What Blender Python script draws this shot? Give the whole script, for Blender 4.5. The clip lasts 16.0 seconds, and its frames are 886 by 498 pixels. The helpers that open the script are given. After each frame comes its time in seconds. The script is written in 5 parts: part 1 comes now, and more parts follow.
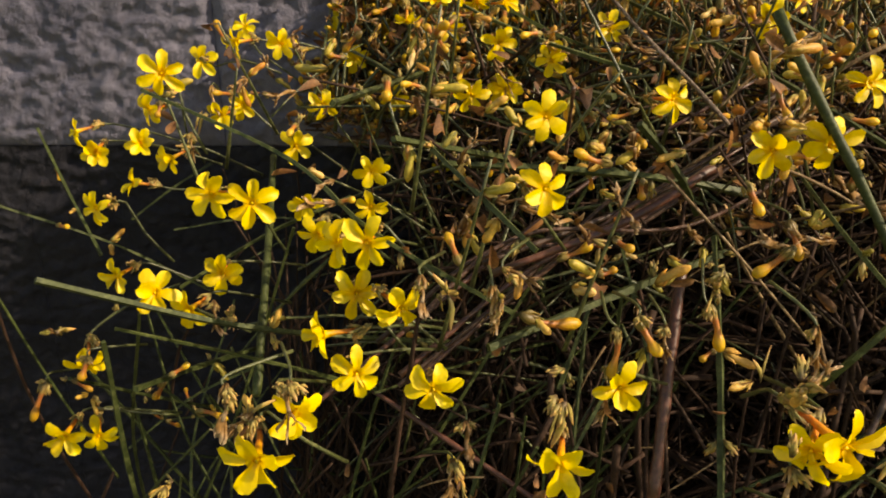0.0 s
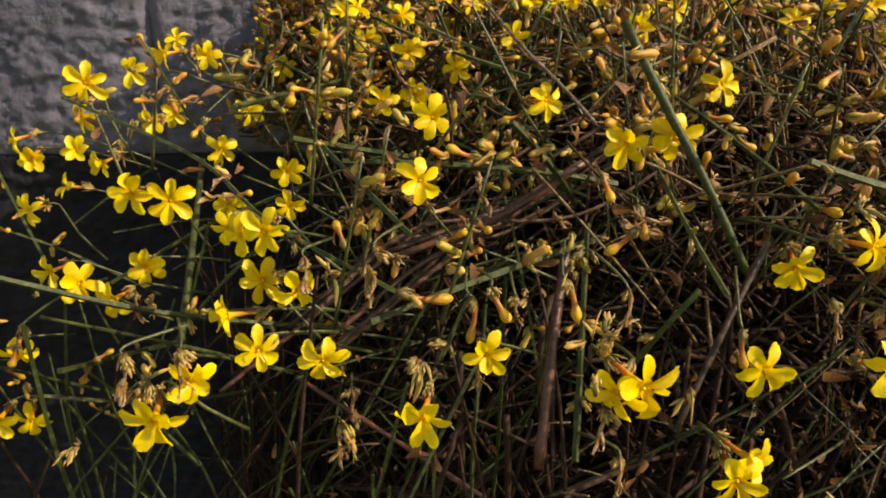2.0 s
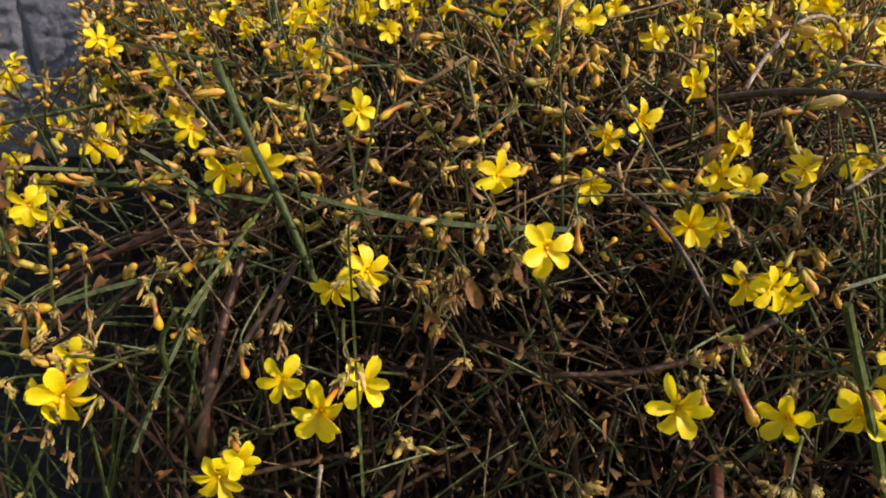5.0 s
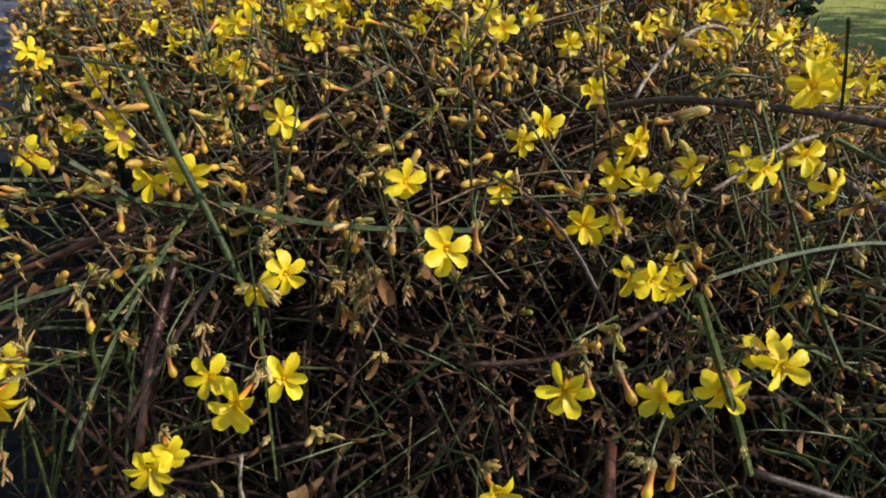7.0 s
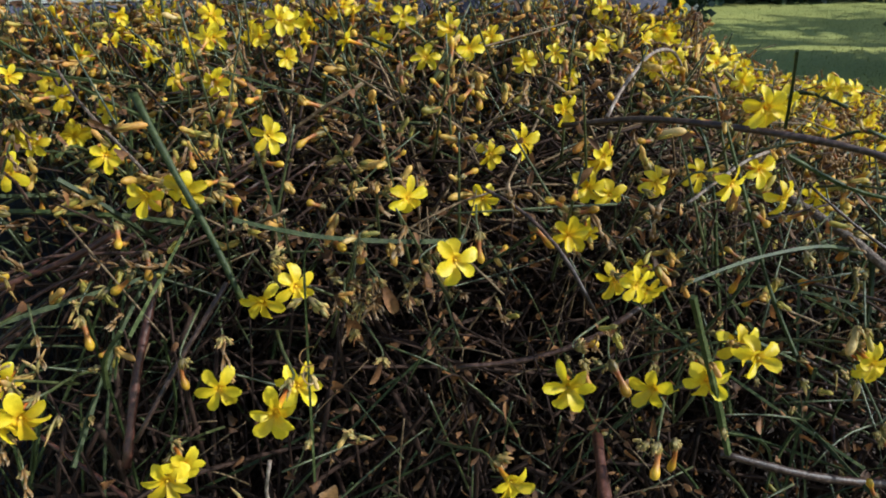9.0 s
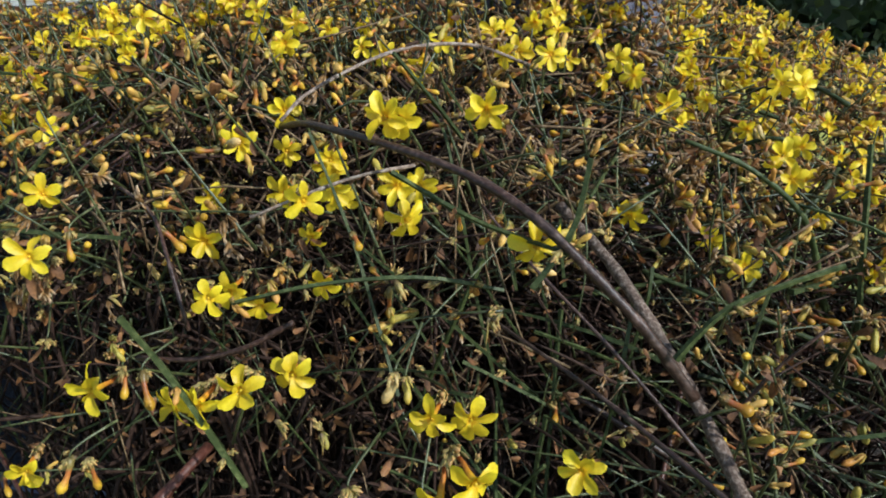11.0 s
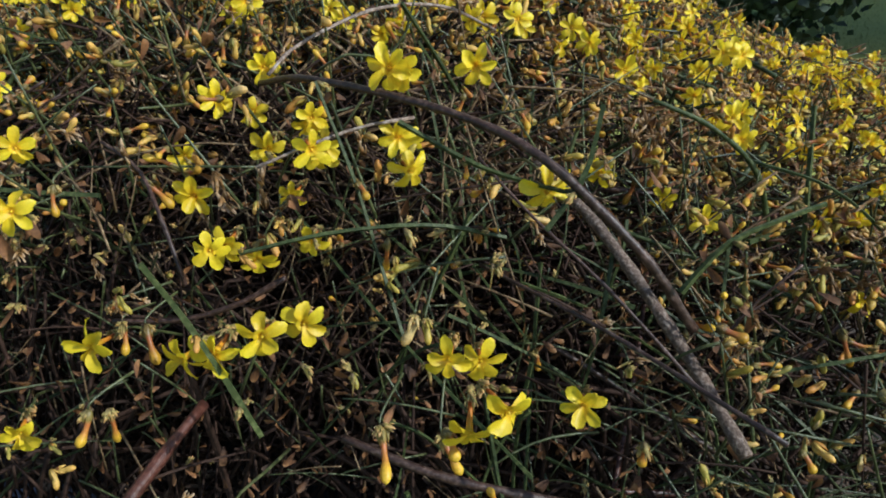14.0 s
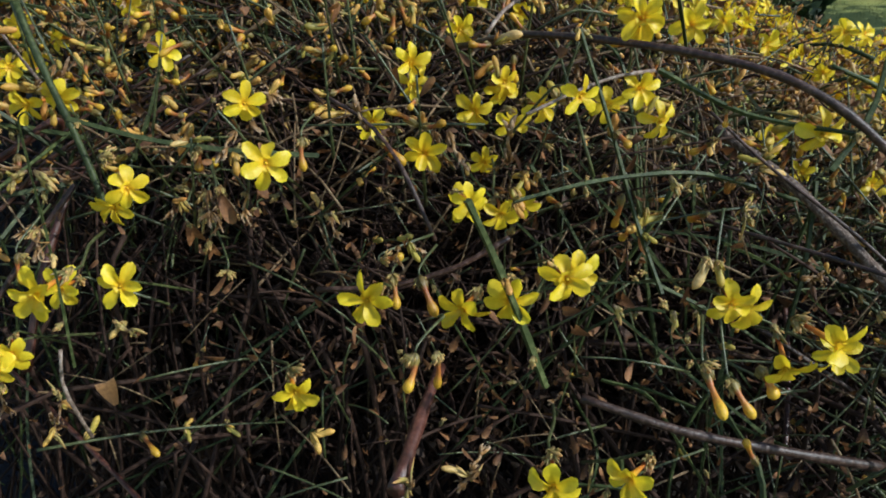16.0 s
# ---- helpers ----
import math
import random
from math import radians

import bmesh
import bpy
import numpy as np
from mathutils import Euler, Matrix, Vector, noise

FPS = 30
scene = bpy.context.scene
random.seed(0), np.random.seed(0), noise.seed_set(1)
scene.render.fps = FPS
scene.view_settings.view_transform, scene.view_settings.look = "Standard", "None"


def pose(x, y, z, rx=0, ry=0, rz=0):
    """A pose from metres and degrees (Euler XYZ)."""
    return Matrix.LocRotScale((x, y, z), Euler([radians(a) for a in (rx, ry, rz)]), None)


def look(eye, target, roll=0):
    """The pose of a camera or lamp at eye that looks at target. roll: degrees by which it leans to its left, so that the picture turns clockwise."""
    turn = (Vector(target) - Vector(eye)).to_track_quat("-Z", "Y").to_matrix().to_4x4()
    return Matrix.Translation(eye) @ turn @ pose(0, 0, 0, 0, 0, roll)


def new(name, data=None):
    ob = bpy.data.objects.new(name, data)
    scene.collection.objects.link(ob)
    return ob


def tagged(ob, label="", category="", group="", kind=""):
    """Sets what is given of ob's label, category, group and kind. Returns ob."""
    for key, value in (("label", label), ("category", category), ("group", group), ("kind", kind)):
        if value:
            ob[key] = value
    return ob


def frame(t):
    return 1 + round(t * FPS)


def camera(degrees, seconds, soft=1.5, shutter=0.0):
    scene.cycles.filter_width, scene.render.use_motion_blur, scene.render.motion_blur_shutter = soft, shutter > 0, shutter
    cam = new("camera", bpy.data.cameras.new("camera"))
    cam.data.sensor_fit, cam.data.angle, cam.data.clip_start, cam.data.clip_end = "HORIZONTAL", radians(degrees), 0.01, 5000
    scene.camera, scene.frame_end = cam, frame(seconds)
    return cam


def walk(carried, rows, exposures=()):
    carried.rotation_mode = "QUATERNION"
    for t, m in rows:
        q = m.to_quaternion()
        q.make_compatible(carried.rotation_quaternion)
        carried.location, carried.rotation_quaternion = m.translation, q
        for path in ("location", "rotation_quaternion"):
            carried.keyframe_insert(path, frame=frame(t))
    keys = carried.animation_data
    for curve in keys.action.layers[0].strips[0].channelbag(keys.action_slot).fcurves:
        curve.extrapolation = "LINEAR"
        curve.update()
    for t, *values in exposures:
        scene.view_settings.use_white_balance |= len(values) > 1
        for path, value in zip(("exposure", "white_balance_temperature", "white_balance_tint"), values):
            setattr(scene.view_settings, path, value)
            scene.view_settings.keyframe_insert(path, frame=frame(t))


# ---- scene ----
cam = camera(60.8, 16.0, soft=1.9)
# seconds, place in metres, turn in degrees
ROWS = [
    (0, -0.0024, -0.0013, 0.9012, 67.981, -0.219, -0.206),
    (0.5, -0.0027, -0.0127, 0.9066, 68.342, 0.121, 1.540),
    (1, 0.0031, -0.0225, 0.9079, 68.326, 0.631, 1.519),
    (1.5, 0.0188, -0.0321, 0.9087, 68.334, 0.400, -0.426),
    (2, 0.0433, -0.0472, 0.9053, 68.765, 0.066, -2.296),
    (2.5, 0.0767, -0.0605, 0.9151, 68.492, 0.683, -3.118),
    (3, 0.1160, -0.0714, 0.9258, 68.354, 1.370, 0.244),
    (3.5, 0.1700, -0.0707, 0.9374, 68.334, 1.205, 1.751),
    (4, 0.2246, -0.0696, 0.9387, 68.373, 1.412, 3.669),
    (4.5, 0.2915, -0.0693, 0.9382, 68.054, 2.610, 4.489),
    (5, 0.3434, -0.0723, 0.9368, 67.257, 2.630, 5.489),
    (5.2, 0.3610, -0.0731, 0.9377, 66.865, 2.980, 6.186),
    (7.3, 0.3738, -0.1061, 0.9574, 66.411, 2.174, 0.405),
    (7.5, 0.3575, -0.1116, 0.9603, 66.335, 1.705, -1.018),
    (8, 0.3193, -0.1180, 0.9626, 65.970, 0.780, -4.213),
    (8.5, 0.2947, -0.1265, 0.9676, 66.099, 0.696, -5.142),
    (9, 0.3190, -0.1226, 0.9707, 66.525, 0.925, -4.678),
    (9.5, 0.4328, -0.0896, 0.9581, 65.887, 1.539, 1.233),
    (10, 0.5809, -0.0610, 0.9614, 65.464, 3.339, 11.689),
    (10.2, 0.6227, -0.0566, 0.9630, 65.339, 4.307, 13.716),
    (12.3, 0.7798, -0.0611, 0.9596, 66.088, 5.151, 16.760),
    (12.5, 0.7902, -0.0562, 0.9543, 65.450, 4.891, 15.143),
    (13, 0.7892, -0.0537, 0.9544, 63.597, 3.303, 12.884),
    (13.5, 0.7452, -0.0703, 0.9602, 64.091, 2.223, 10.613),
    (14, 0.6589, -0.0902, 0.9519, 64.221, 2.508, 8.528),
    (14.5, 0.5808, -0.0939, 0.9446, 64.575, 2.284, 5.687),
    (15, 0.5255, -0.1000, 0.9304, 64.901, 2.092, 3.682),
    (15.5, 0.4976, -0.1107, 0.9228, 65.106, 1.410, 3.675),
    (16, 0.4843, -0.1210, 0.9191, 65.751, 1.841, 4.582),
]
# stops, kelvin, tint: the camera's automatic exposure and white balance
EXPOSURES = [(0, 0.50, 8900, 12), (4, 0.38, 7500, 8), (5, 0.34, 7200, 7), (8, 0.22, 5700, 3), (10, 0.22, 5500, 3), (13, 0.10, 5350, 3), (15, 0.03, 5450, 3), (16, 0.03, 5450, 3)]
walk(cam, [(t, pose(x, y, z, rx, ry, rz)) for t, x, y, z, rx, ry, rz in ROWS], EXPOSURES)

# ---- light ----
SUN = Vector((0.78, -0.23, 0.59)).normalized()
sun = new("sun", bpy.data.lights.new("sun", "SUN"))
sun.data.energy, sun.data.angle, sun.data.color = 5.0, radians(0.6), (1.0, 0.93, 0.83)
sun.matrix_world = look(SUN * 20, (0, 0, 0))
world = bpy.data.worlds.new("world")
scene.world = world
world.use_nodes = True
_n, _l = world.node_tree.nodes, world.node_tree.links
_sky = _n.new("ShaderNodeTexSky")
_sky.sky_type, _sky.sun_disc = "NISHITA", False
_sky.sun_elevation, _sky.sun_rotation = math.asin(SUN.z), math.atan2(SUN.x, SUN.y)
_l.new(_sky.outputs[0], _n["Background"].inputs[0])
_n["Background"].inputs[1].default_value = 0.15


# ---- materials ----
def ramp(nt, fac, stops):
    r = nt.nodes.new("ShaderNodeValToRGB")
    els = r.color_ramp.elements
    while len(els) < len(stops):
        els.new(0.5)
    for e, (p, c) in zip(els, stops):
        e.position, e.color = p, (*c, 1)
    nt.links.new(fac, r.inputs[0])
    return r.outputs[0]


def noise_tex(nt, scale, detail=4.0, rough=0.6, coord="Object"):
    tc = nt.nodes.new("ShaderNodeTexCoord")
    n = nt.nodes.new("ShaderNodeTexNoise")
    n.inputs["Scale"].default_value, n.inputs["Detail"].default_value, n.inputs["Roughness"].default_value = scale, detail, rough
    nt.links.new(tc.outputs[coord], n.inputs["Vector"])
    return n.outputs["Fac"]


def mixed(nt, fac, a, b, mode="MIX"):
    m = nt.nodes.new("ShaderNodeMix")
    m.data_type, m.blend_type = "RGBA", mode
    for sock, v in ((m.inputs[0], fac), (m.inputs[6], a), (m.inputs[7], b)):
        if isinstance(v, (int, float)):
            sock.default_value = v
        elif isinstance(v, tuple):
            sock.default_value = (*v, 1)
        else:
            nt.links.new(v, sock)
    return m.outputs[2]


def varied(nt, colour, low, high, island):
    """Colour times a value that differs from piece to piece."""
    if island:
        src = nt.nodes.new("ShaderNodeNewGeometry").outputs["Random Per Island"]
    else:
        src = nt.nodes.new("ShaderNodeObjectInfo").outputs["Random"]
    v = ramp(nt, src, [(0, low), (1, high)])
    return mixed(nt, 1.0, colour, v, "MULTIPLY")


def finish(nt, colour, roughness, bump=None, height=0.001, leafy=0.0, glow=None):
    bsdf = nt.nodes["Principled BSDF"]
    nt.links.new(colour, bsdf.inputs["Base Color"])
    if isinstance(roughness, (int, float)):
        bsdf.inputs["Roughness"].default_value = roughness
    else:
        nt.links.new(roughness, bsdf.inputs["Roughness"])
    if bump is not None:
        b = nt.nodes.new("ShaderNodeBump")
        b.inputs["Distance"].default_value = height
        nt.links.new(bump, b.inputs["Height"])
        nt.links.new(b.outputs[0], bsdf.inputs["Normal"])
    if leafy:
        t = nt.nodes.new("ShaderNodeBsdfTranslucent")
        nt.links.new(glow if glow is not None else colour, t.inputs[0])
        m = nt.nodes.new("ShaderNodeMixShader")
        m.inputs[0].default_value = leafy
        nt.links.new(bsdf.outputs[0], m.inputs[1])
        nt.links.new(t.outputs[0], m.inputs[2])
        nt.links.new(m.outputs[0], nt.nodes["Material Output"].inputs[0])
    return bsdf


def material(name):
    m = bpy.data.materials.new(name)
    m.use_nodes = True
    return m, m.node_tree


def along(nt):
    """How far along a piece: 0 at its base, 1 at its tip."""
    uv = nt.nodes.new("ShaderNodeUVMap")
    s = nt.nodes.new("ShaderNodeSeparateXYZ")
    nt.links.new(uv.outputs[0], s.inputs[0])
    return s.outputs["X"], s.outputs["Y"]


def along_material(name, stops, roughness=0.5, leafy=0.0, low=(0.75, 0.75, 0.75), high=(1.15, 1.1, 1.1), island=False, grain=600, dirt=0.25, height=0.0004):
    m, nt = material(name)
    u, v = along(nt)
    c = ramp(nt, v, stops)
    n = noise_tex(nt, grain, 3)
    shade = ramp(nt, n, [(0.3, (1 - dirt,) * 3), (0.65, (1, 1, 1))])
    c = mixed(nt, 1.0, c, shade, "MULTIPLY")
    c = varied(nt, c, low, high, island)
    finish(nt, c, roughness, n, height, leafy)
    return m


def both(name, **k):
    return along_material(name, **k), along_material(name + "_many", island=True, **k)


PETAL, PETALS = both("petal_yellow", stops=[(0, (0.84, 0.55, 0.010)), (0.22, (0.89, 0.66, 0.012)), (1, (0.93, 0.74, 0.022))],
                     roughness=0.45, leafy=0.45, low=(0.88, 0.82, 0.8), high=(1.05, 1.06, 1.0), grain=420, dirt=0.12, height=0.0005)
TUBE, TUBES = both("tube_orange", stops=[(0, (0.50, 0.12, 0.03)), (0.45, (0.72, 0.28, 0.02)), (0.8, (0.85, 0.50, 0.012)), (0.90, (0.90, 0.62, 0.012)), (1, (0.90, 0.68, 0.014))],
                   roughness=0.45, leafy=0.35)
CALYX, CALYXES = both("calyx_green", stops=[(0, (0.16, 0.12, 0.04)), (0.6, (0.24, 0.22, 0.06)), (1, (0.38, 0.22, 0.09))], roughness=0.6, leafy=0.15)
BUD, BUDS = both("bud_skin", stops=[(0, (0.16, 0.13, 0.04)), (0.25, (0.32, 0.24, 0.06)), (0.36, (0.50, 0.16, 0.04)), (0.60, (0.60, 0.26, 0.04)), (0.76, (0.76, 0.46, 0.03)), (1, (0.78, 0.52, 0.04))],
                 roughness=0.42, leafy=0.30, low=(0.6, 0.5, 0.5), high=(1.1, 1.1, 1.1))
SCALE, SCALES = both("scale_bud_skin", stops=[(0, (0.10, 0.06, 0.03)), (0.5, (0.42, 0.34, 0.09)), (1, (0.60, 0.33, 0.12))], roughness=0.55, leafy=0.25,
                     low=(0.55, 0.6, 0.6), high=(1.3, 1.2, 1.2))
DRY, DRYS = both("withered", stops=[(0, (0.22, 0.12, 0.035)), (0.5, (0.46, 0.25, 0.075)), (1, (0.74, 0.56, 0.36))], roughness=0.75, leafy=0.4,
                 low=(0.55, 0.5, 0.48), high=(1.15, 1.15, 1.15), dirt=0.45)
LEAF, LEAVES = both("dead_leaf", stops=[(0, (0.15, 0.065, 0.025)), (0.6, (0.33, 0.15, 0.05)), (1, (0.42, 0.23, 0.09))], roughness=0.7, leafy=0.35,
                    low=(0.35, 0.32, 0.3), high=(1.1, 1.05, 1.0), dirt=0.5)


# filler leaves with the inner shade put into their dark brown
LEAF_FILL = along_material("leaf_litter", [(0, (0.050, 0.028, 0.017)), (1, (0.13, 0.075, 0.045))], 0.9, 0.1, (0.3, 0.3, 0.3), (1.4, 1.35, 1.25), True, dirt=0.5)


def pod_skin(name, island):
    """Closed buds in their scales: olive, tan, rust and pale yellow from piece to piece."""
    m, nt = material(name)
    u, v = along(nt)
    src = nt.nodes.new("ShaderNodeNewGeometry").outputs["Random Per Island"] if island else nt.nodes.new("ShaderNodeObjectInfo").outputs["Random"]
    skin = ramp(nt, src, [(0, (0.28, 0.26, 0.06)), (0.25, (0.55, 0.46, 0.08)), (0.42, (0.56, 0.26, 0.05)), (0.62, (0.70, 0.48, 0.13)), (0.82, (0.70, 0.47, 0.09)), (1, (0.72, 0.56, 0.26))])
    tip = ramp(nt, v, [(0, (0.45, 0.42, 0.35)), (0.4, (0.9, 0.9, 0.85)), (1, (1.2, 1.05, 0.9))])
    n = noise_tex(nt, 500, 3)
    c = mixed(nt, 1.0, mixed(nt, 1.0, skin, tip, "MULTIPLY"), ramp(nt, n, [(0.3, (0.7, 0.66, 0.6)), (0.65, (1, 1, 1))]), "MULTIPLY")
    finish(nt, c, 0.5, n, 0.0005, 0.30)
    return m


POD, PODS = pod_skin("closed_bud_skin", False), pod_skin("closed_bud_skin_many", True)


def bark(name, base, pale, streak, roughness, low, high, island=False, grain=260, height=0.0006, gloss=0.5):
    m, nt = material(name)
    a = noise_tex(nt, grain, 5, 0.65)
    b = noise_tex(nt, 38, 3)
    c = ramp(nt, a, [(0.3, base), (0.5, streak), (0.7, pale)])
    patch = ramp(nt, b, [(0.35, (0.7, 0.7, 0.7)), (0.7, (1.25, 1.2, 1.2))])
    c = mixed(nt, 1.0, c, patch, "MULTIPLY")
    c = varied(nt, c, low, high, island)
    finish(nt, c, roughness, a, height).inputs["Specular IOR Level"].default_value = gloss
    return m


GREEN = bark("green_cane", (0.020, 0.031, 0.009), (0.082, 0.102, 0.038), (0.034, 0.048, 0.014), 0.5, (0.7, 0.7, 0.7), (1.35, 1.25, 1.25), gloss=0.22)
GREENS = bark("green_twig", (0.028, 0.040, 0.012), (0.125, 0.140, 0.056), (0.046, 0.058, 0.018), 0.40, (0.55, 0.55, 0.55), (1.4, 1.3, 1.3), True)
BROWN = bark("brown_cane", (0.018, 0.010, 0.007), (0.125, 0.088, 0.066), (0.044, 0.024, 0.016), 0.42, (0.6, 0.6, 0.6), (1.4, 1.2, 1.2), gloss=0.35)
RUST = bark("rust_cane", (0.026, 0.009, 0.006), (0.10, 0.045, 0.030), (0.060, 0.020, 0.012), 0.42, (0.8, 0.8, 0.8), (1.2, 1.2, 1.2))
# brown well below dry wood: the shade inside the shrub is in this colour
SHADE_BROWNS = bark("shade_brown_twig", (0.022, 0.0125, 0.0085), (0.052, 0.032, 0.021), (0.032, 0.0185, 0.0125), 0.7, (0.4, 0.4, 0.4), (1.5, 1.4, 1.4), True, gloss=0.15)
TANS = bark("tan_twig", (0.07, 0.042, 0.020), (0.34, 0.26, 0.15), (0.15, 0.098, 0.050), 0.65, (0.4, 0.4, 0.4), (1.3, 1.25, 1.2), True, gloss=0.25)
WEATHERED = bark("weathered_cane", (0.050, 0.030, 0.020), (0.31, 0.25, 0.20), (0.11, 0.072, 0.050), 0.6, (0.9, 0.9, 0.9), (1.1, 1.1, 1.1), grain=420, height=0.0014, gloss=0.3)
GREY = bark("grey_bark", (0.075, 0.05, 0.036), (0.40, 0.34, 0.28), (0.20, 0.14, 0.10), 0.6, (0.8, 0.8, 0.8), (1.2, 1.2, 1.2), height=0.0012)


def wall_paint(name, base, pale, spots, rough):
    m, nt = material(name)
    a, b, d = noise_tex(nt, 55, 8, 0.7), noise_tex(nt, 9, 4), noise_tex(nt, 260, 3)
    c = ramp(nt, a, [(0.32, base), (0.62, pale), (0.8, spots)])
    c = mixed(nt, 1.0, c, ramp(nt, b, [(0.3, (0.75, 0.75, 0.78)), (0.7, (1.15, 1.13, 1.1))]), "MULTIPLY")
    h = nt.nodes.new("ShaderNodeMath")
    h.operation = "MULTIPLY_ADD"
    h.inputs[1].default_value = 0.3
    nt.links.new(d, h.inputs[0])
    nt.links.new(a, h.inputs[2])
    finish(nt, c, rough, h.outputs[0], 0.004).inputs["Specular IOR Level"].default_value = 0.12
    return m


PLINTH = wall_paint("dark_wall_paint", (0.092, 0.090, 0.124), (0.128, 0.125, 0.166), (0.165, 0.162, 0.205), 0.5)
# near-black copy of the plinth paint: the lower wall's shade put into its colour
SHADED_PLINTH = wall_paint("shaded_wall_paint", (0.011, 0.011, 0.0155), (0.019, 0.019, 0.025), (0.04, 0.04, 0.05), 0.75)
CREAM = wall_paint("cream_render", (0.62, 0.58, 0.48), (0.74, 0.70, 0.60), (0.78, 0.75, 0.66), 0.8)


def ground_material(name, dark, mid, light, scale):
    m, nt = material(name)
    a, b = noise_tex(nt, scale, 6, 0.7), noise_tex(nt, 0.8, 3)
    c = ramp(nt, a, [(0.3, dark), (0.5, mid), (0.72, light)])
    c = mixed(nt, 1.0, c, ramp(nt, b, [(0.3, (0.8, 0.85, 0.8)), (0.7, (1.15, 1.1, 1.0))]), "MULTIPLY")
    finish(nt, c, 0.85, a, 0.01)
    return m


LAWN = ground_material("lawn", (0.19, 0.20, 0.040), (0.27, 0.275, 0.062), (0.34, 0.34, 0.09), 25)
SOIL = ground_material("soil", (0.018, 0.012, 0.008), (0.045, 0.03, 0.02), (0.10, 0.06, 0.035), 45)
BLADE = along_material("grass_blade", [(0, (0.17, 0.19, 0.040)), (1, (0.30, 0.31, 0.075))], 0.6, 0.3, island=True)
HEDGE = along_material("evergreen_leaf", [(0, (0.014, 0.03, 0.012)), (1, (0.03, 0.055, 0.02))], 0.5, 0.1, (0.5, 0.5, 0.5), (1.4, 1.4, 1.3), True)


# ---- geometry kit: a shape is (vertices, faces, uv) ----
def tube_shape(points, radii, sides=6, twist=0.0, flat=1.0):
    p = np.asarray(points, float)
    r = np.broadcast_to(np.asarray(radii, float), (len(p),))
    d = np.gradient(p, axis=0)
    d /= np.linalg.norm(d, axis=1)[:, None] + 1e-12
    up = np.array((0.0, 0.0, 1.0)) if abs(d[0][2]) < 0.9 else np.array((1.0, 0.0, 0.0))
    verts, uv = [], []
    s = np.concatenate(([0], np.cumsum(np.linalg.norm(np.diff(p, axis=0), axis=1))))
    s /= s[-1]
    a = np.linspace(0, 2 * np.pi, sides, endpoint=False) + twist
    for i in range(len(p)):
        x = np.cross(up, d[i])
        x /= np.linalg.norm(x) + 1e-12
        y = np.cross(d[i], x)
        up = y
        verts.append(p[i] + r[i] * (np.cos(a)[:, None] * x + flat * np.sin(a)[:, None] * y))
        uv += [(k / sides, s[i]) for k in range(sides)]
    verts = np.concatenate(verts)
    faces = []
    for i in range(len(p) - 1):
        for k in range(sides):
            k2 = (k + 1) % sides
            faces.append((i * sides + k, i * sides + k2, (i + 1) * sides + k2, (i + 1) * sides + k))
    faces.append(tuple(range(sides - 1, -1, -1)))
    faces.append(tuple(range((len(p) - 1) * sides, len(p) * sides)))
    return verts, faces, np.array(uv)


def moved(shape, m):
    v, f, uv = shape
    a = np.array(m)
    return v @ a[:3, :3].T + a[:3, 3], f, uv


def joined(shapes):
    vs, fs, us, n = [], [], [], 0
    for v, f, u in shapes:
        vs.append(v)
        us.append(u)
        fs += [tuple(i + n for i in q) for q in f]
        n += len(v)
    return np.concatenate(vs), fs, np.concatenate(us)


def mesh_of(name, shape, mat, smooth=True):
    v, f, uv = shape
    me = bpy.data.meshes.new(name)
    me.from_pydata(v.tolist(), [], f)
    idx = np.empty(len(me.loops), np.int32)
    me.loops.foreach_get("vertex_index", idx)
    layer = me.uv_layers.new(name="UVMap")
    layer.data.foreach_set("uv", np.asarray(uv, np.float32)[idx].ravel())
    me.materials.append(mat)
    if smooth:
        me.polygons.foreach_set("use_smooth", np.ones(len(me.polygons), bool))
    me.update()
    return me


def part(name, shape, mat, parent, label="", m=None, kind="", smooth=True):
    me = shape if isinstance(shape, bpy.types.Mesh) else mesh_of(name, shape, mat, smooth)
    ob = new(name, me)
    ob.parent = parent
    if m is not None:
        ob.matrix_basis = m
    return tagged(ob, label=label, kind=kind)


def facing(x, y, z, yaw, pitch, roll=0.0, size=1.0):
    """A pose whose z axis points out of the shrub: yaw turns it to the right, pitch upwards."""
    a, b = radians(yaw), radians(pitch)
    d = Vector((math.sin(a) * math.cos(b), -math.cos(a) * math.cos(b), math.sin(b)))
    return Matrix.Translation((x, y, z)) @ d.to_track_quat("Z", "Y").to_matrix().to_4x4() @ pose(0, 0, 0, 0, 0, roll) @ Matrix.Scale(size, 4)


def smooth_line(points, n):
    """A soft curve through a few points."""
    p = np.asarray(points, float)
    if len(p) == 2:
        return p[0] + np.linspace(0, 1, n)[:, None] * (p[1] - p[0])
    q = np.vstack((2 * p[0] - p[1], p, 2 * p[-1] - p[-2]))
    out = []
    for s in np.linspace(0, len(p) - 1 - 1e-9, n):
        i, t = int(s), s - int(s)
        a, b, c, d = q[i:i + 4]
        out.append(0.5 * (2 * b + (c - a) * t + (2 * a - 5 * b + 4 * c - d) * t * t + (3 * b - a - 3 * c + d) * t ** 3))
    return np.array(out)


R = np.random.default_rng(7)

